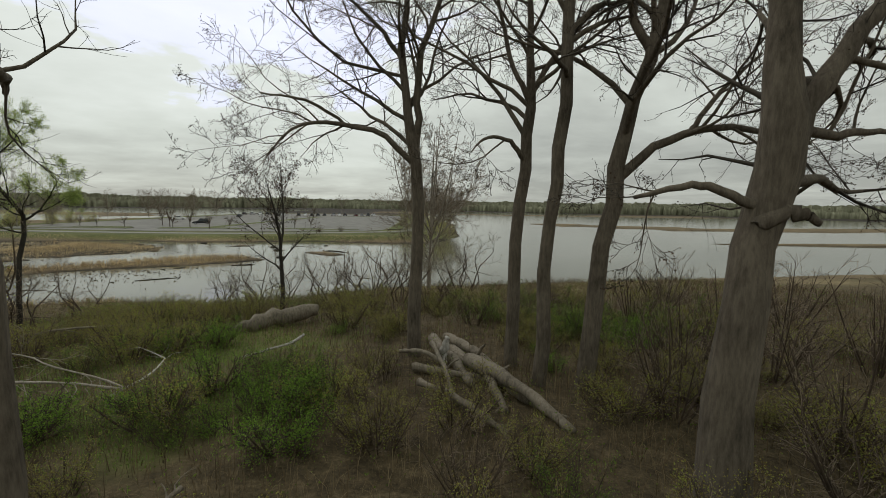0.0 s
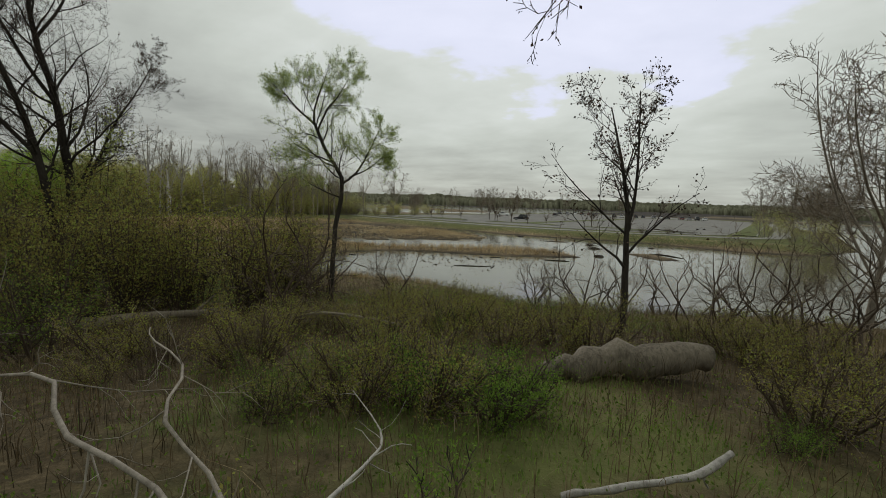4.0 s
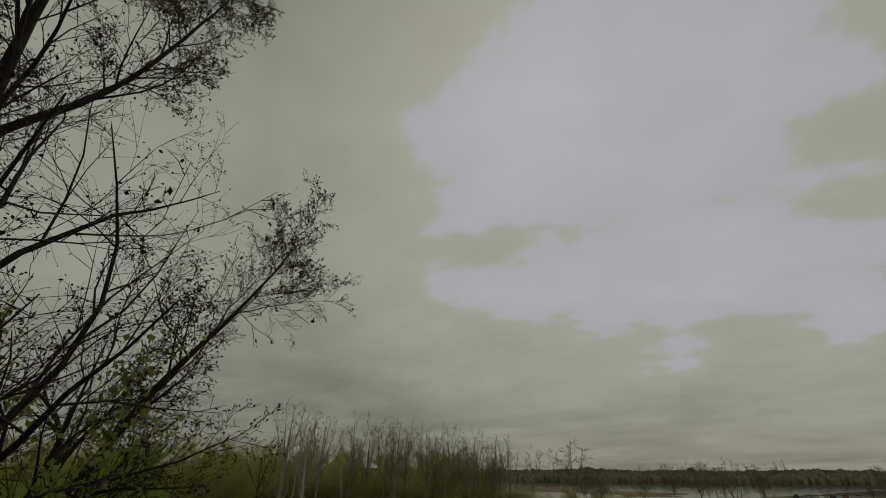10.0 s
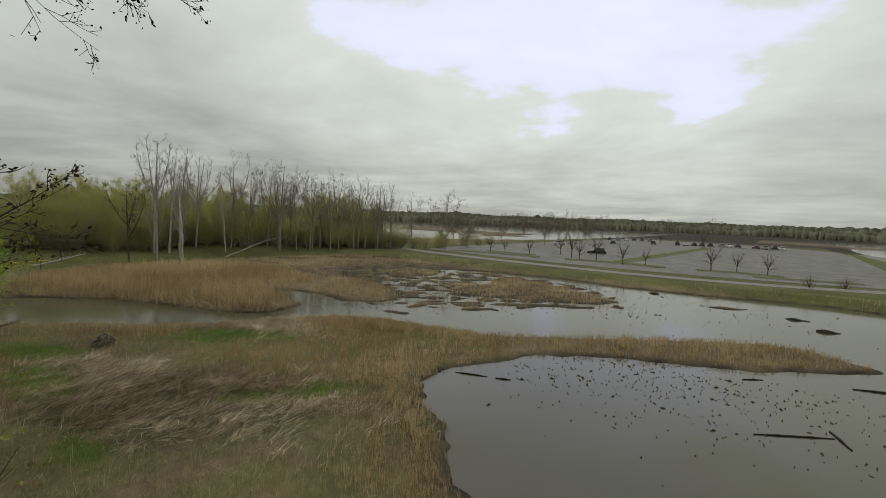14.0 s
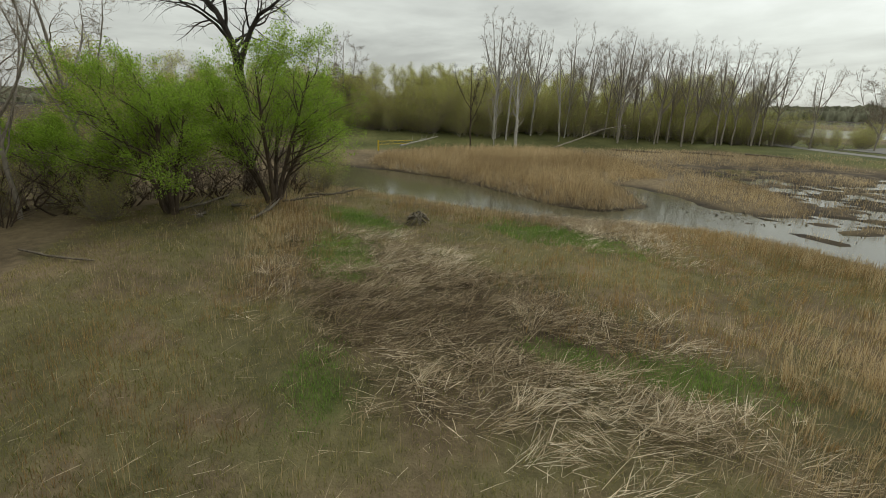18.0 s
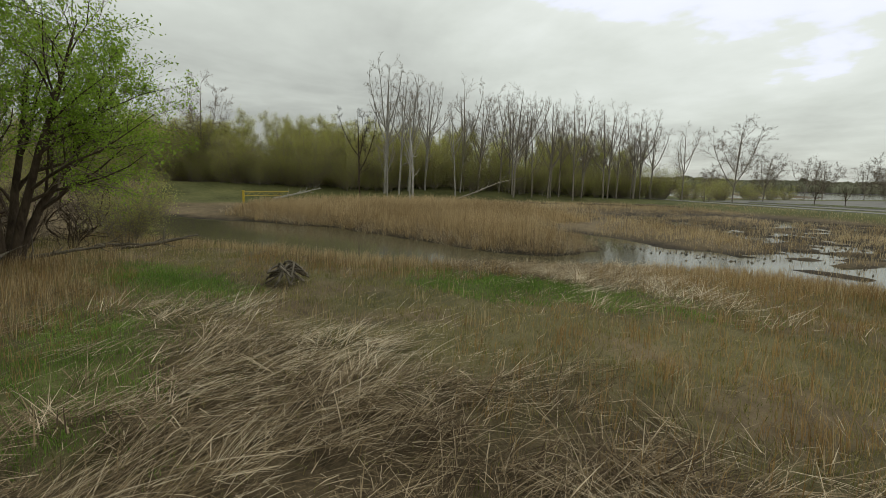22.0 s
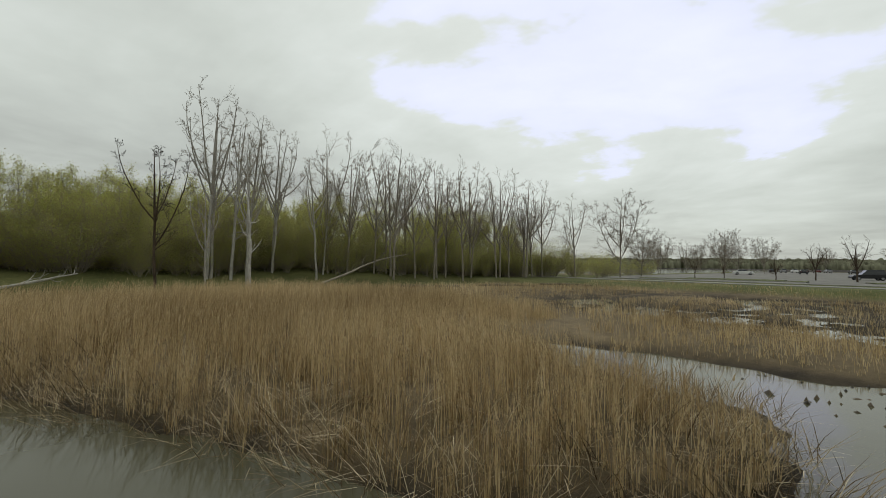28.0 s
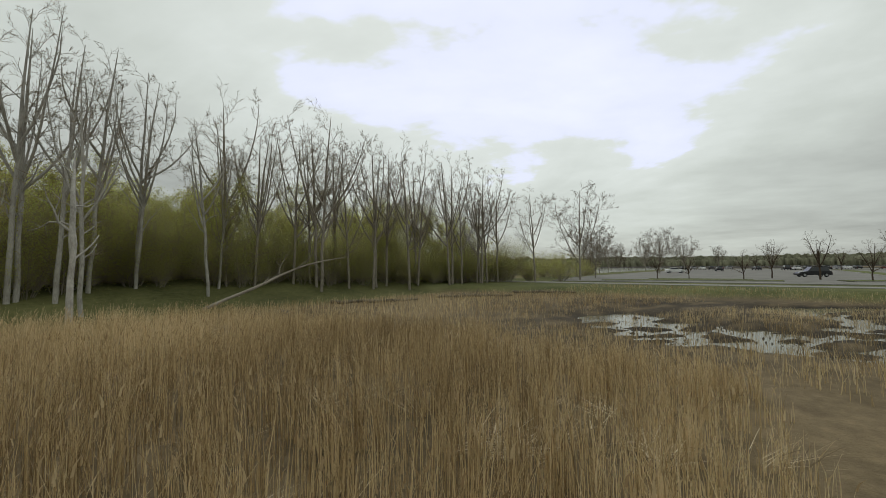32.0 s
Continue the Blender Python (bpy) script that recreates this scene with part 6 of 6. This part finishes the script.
log("bare_branch", [on(-5.3, 13.3, 0.15, 0.035), on(-4.7, 13.9, 0.2, 0.04), on(-4.2, 14.5, 0.3, 0.045), on(-3.9, 15.0, 0.45, 0.05)], "pale bent branch lying in the grass", bark_pale, 1, 21, "branch", 6)
log("bare_branch", [on(-16.2, 17, 0.3, 0.05), on(-14.4, 17.3, 0.7, 0.045), on(-12.6, 17.3, 0.65, 0.035), on(-10.6, 17.2, 0.5, 0.025), on(-9.4, 17.0, 0.2, 0.012)], "long thin fallen branch", wood_mat, 1, 22, "branch", 6, [(6, 0.2, 40, 0.0, 4, 0.2, 0.0, 0.5)])
log("bare_branch", [on(-14.8, 9.8, 1.2, 0.010), on(-13.6, 10.1, 1.25, 0.015), on(-12.4, 10.0, 1.0, 0.020), on(-10.9, 10.5, 0.95, 0.023), on(-9.6, 10.3, 0.65, 0.026), on(-8.2, 10.6, 0.5, 0.030), on(-7.0, 10.5, 0.3, 0.034)], "long pale branch sloping through the brush", bark_tan, 1, 23, "branch", 6, [(9, 0.22, 42, 0.1, 5, 0.25, 0.02, 0.5), (4, 0.45, 42, 0.2, 4, 0.25, 0.02, 0.6)])
log("bare_branch", [on(-12.6, 12.3, 1.2, 0.008), on(-11.5, 11.9, 1.15, 0.013), on(-10.2, 11.8, 0.85, 0.018), on(-8.9, 11.0, 0.75, 0.022), on(-7.8, 11.0, 0.45, 0.025), on(-6.9, 10.6, 0.25, 0.028)], "long pale branch sloping through the brush", bark_tan, 1, 24, "branch", 6, [(8, 0.22, 42, 0.1, 5, 0.25, 0.02, 0.5), (4, 0.45, 42, 0.2, 4, 0.25, 0.02, 0.6)])
# brush heap on the peninsula, dead wood under the willows
for i in range(16):
    a = i * 0.7
    log("brush_branch", [on(-60.7 + 0.65 * math.cos(a), 28.7 + 0.65 * math.sin(a), 0.08, 0.035), on(-60.6 + 0.2 * math.sin(i * 2.1), 28.7 + 0.2 * math.cos(i * 1.7), 0.40 + 0.06 * (i % 5), 0.035), on(-60.6 - 0.6 * math.cos(a + 0.4), 28.7 - 0.6 * math.sin(a + 0.4), 0.2 + 0.12 * (i % 3), 0.03)], "weathered branch in a small brush heap", wood_mat, 1, 40 + i, "branch", 6)
for i, (x, y, a) in enumerate(((-64.5, 18.5, 0.3), (-65.8, 16.6, 2.0), (-66.0, 21.8, 1.1), (-63.6, 20.6, 2.6), (-67.5, 23.0, 0.6), (-62.4, 17.2, 0.1), (-68.3, 24.6, 1.5))):
    log("dead_branch", [on(x - 1.6 * math.cos(a), y - 1.6 * math.sin(a), 0.05, 0.09), on(x, y, 0.35, 0.08), on(x + 1.5 * math.cos(a + 0.3), y + 1.5 * math.sin(a + 0.3), 0.6, 0.03)], "dead grey branch under the willows", wood_mat, 2, 60 + i, "branch", 6, [(5, 0.3, 45, 0.2, 4, 0.2, 0.02, 0.5)])
log("fallen_branch", [on(-57.8, 11.6, 0.1, 0.04), on(-56.8, 13.4, 0.15, 0.05), on(-55.9, 15.2, 0.1, 0.03)], "thin fallen branch on the grass", wood_mat, 1, 70, "branch", 6)
# leaning and fallen dead trees before the woods
log("leaning_snag", [on(-99.0, 49.2, -0.1, 0.17), (-100.2, 49.6, 4.0, 0.14), (-101.6, 50.0, 7.2, 0.10), (-104.2, 50.8, 9.6, 0.04)], "bleached dead trunk leaning before the woods", bark_pale, 2, 80, "tree", 8, [(6, 0.28, 50, 0.35, 5, 0.2, 0.05, 0.5), (4, 0.45, 45, 0.2, 4, 0.2, 0.03, 0.6)])
log("fallen_tree", [on(-103.5, 57.5, 0.3, 0.12), (-104.4, 62.0, 1.9, 0.10), (-104.7, 66.5, 3.4, 0.07), (-105.2, 71.5, 4.2, 0.03)], "fallen dead tree propped on its branches", bark_tan, 2, 81, "tree", 8, [(7, 0.28, 50, 0.35, 5, 0.2, 0.0, 0.5), (4, 0.45, 45, 0.2, 4, 0.2, 0.0, 0.6)])
log("fallen_tree", [on(-104, 33, 0.3, 0.14), on(-104.8, 36, 0.9, 0.11), on(-105.5, 39, 1.6, 0.04)], "fallen branchy dead tree beside the gate", bark_pale, 2, 82, "tree", 8, [(6, 0.35, 50, 0.2, 5, 0.2, 0.06, 0.5)])
for i, (x0, y0, x1, y1) in enumerate(((-101, 66, -97, 72), (-99, 60, -95, 58), (-98, 76, -92, 80), (-100, 54, -97, 53), (-94, 84, -88, 86))):
    log("fallen_log", [on(x0, y0, 0.15, 0.14), on((x0 + x1) / 2, (y0 + y1) / 2, 0.2, 0.12), on(x1, y1, 0.12, 0.08)], "grey fallen log in the marsh before the woods", wood_mat, 1, 90 + i)
# drift in the water
for i, (x0, y0, x1, y1, rr) in enumerate(((-22.9, 55.0, -20.4, 56.0, 0.07), (-41.9, 40.9, -40.1, 41.6, 0.05), (-39.6, 41.7, -38.8, 42.1, 0.05), (-27.3, 43.8, -24.4, 45.8, 0.05), (-24.5, 46.6, -23.9, 44.9, 0.05), (-14.9, 73.8, -11.2, 70.6, 0.08), (-15.6, 73.0, -12.6, 72.4, 0.06), (-13.5, 68.6, -11.5, 67.5, 0.05), (-28.2, 52.2, -27.2, 53.0, 0.05), (-45.5, 37.4, -42.6, 40.4, 0.09))):
    log("drift_log", [(x0, y0, 0.0, rr), ((x0 + x1) / 2, (y0 + y1) / 2, 0.03, rr), (x1, y1, 0.01, rr * 0.6)], "dark wet log floating in the shallow water", wetwood_mat, 1, 100 + i, "log", 8)
for i, (x, y, rr) in enumerate(((-19.5, 63.8, 0.45), (-23, 73.4, 0.5), (-25.2, 78.2, 0.45), (-17, 82, 0.3), (-55.8, 83, 0.4), (-40, 84.5, 0.4))):
    bm = bmesh.new()
    bmesh.ops.create_icosphere(bm, subdivisions=2, radius=rr)
    for w in bm.verts:
        w.co = Vector((w.co.x * 1.5, w.co.y, w.co.z * 0.45)) * (1 + 0.25 * noise.noise(w.co * 3 + Vector((i, 0, 0))))
    ob = part("mud_mound", bm, wetwood_mat, None)
    ob.location = (x, y, 0.02)
    tagged(ob, "small dark mud mound in the water", "mound")
scrap_mat = island_mix([(0.0, (0.02, 0.018, 0.013)), (1.0, (0.13, 0.10, 0.065))], "wet_plant_scraps", rough=0.7)
rng = np.random.default_rng(91)
cl = []
for cx_, cy_, sx, sy, k in ((-34, 46, 4.5, 3.2, 380), (-30, 50, 5, 1.4, 220), (-27, 44, 5, 4, 80), (-60, 60, 5, 3.5, 700), (-57, 72, 4, 6, 600), (-50, 82, 8, 3, 500), (-46, 68, 6, 3, 500), (-76, 66, 3.5, 3.5, 300), (-70, 57, 4, 2.5, 300), (-30, 76, 8, 5, 120), (-62, 50, 2, 1.5, 120)):
    q = rng.normal(size=(k, 2)) * (sx, sy) + (cx_, cy_)
    cl.append(q + 0.5 * np.stack([wave(q[:, 0], q[:, 1], 2, 92), wave(q[:, 0], q[:, 1], 2, 93)], -1))
q = np.concatenate(cl)
q = q[land(q[:, 0], q[:, 1]) < 0.2]
n = len(q)
a = rng.random(n) * 6.28
ln, wd = 0.035 + 0.16 * rng.random(n) ** 4, 0.022 + 0.03 * rng.random(n)
ux, uy = np.stack([np.cos(a), np.sin(a)], -1) * ln[:, None], np.stack([-np.sin(a), np.cos(a)], -1) * wd[:, None]
zz = np.zeros((n, 1))
v = np.stack([np.c_[q + ux, zz], np.c_[q + uy, zz], np.c_[q - ux, zz], np.c_[q - uy, zz], np.c_[q, zz + (0.02 + 0.09 * rng.random((n, 1)))]], 1).reshape(-1, 3)
i = np.arange(n)[:, None] * 5
tagged(new("floating_debris", mesh_np("floating_debris", v, [i + np.array(t) for t in ((0, 1, 4), (1, 2, 4), (2, 3, 4), (3, 0, 4))], scrap_mat)), "scattered dark plant scraps floating on the water", "debris", kind="stuff")
# a leaf nest in the brush
bm = bmesh.new()
bmesh.ops.create_icosphere(bm, subdivisions=3, radius=0.3)
for w in bm.verts:
    w.co *= 1 + 0.35 * noise.noise(w.co * 7)
nest = part("leaf_nest", bm, bark_dark, None)
nest.location = (-34.6, 13.2, 9.6)
tagged(nest, "dark ball of leaves lodged high in the branches", "nest")
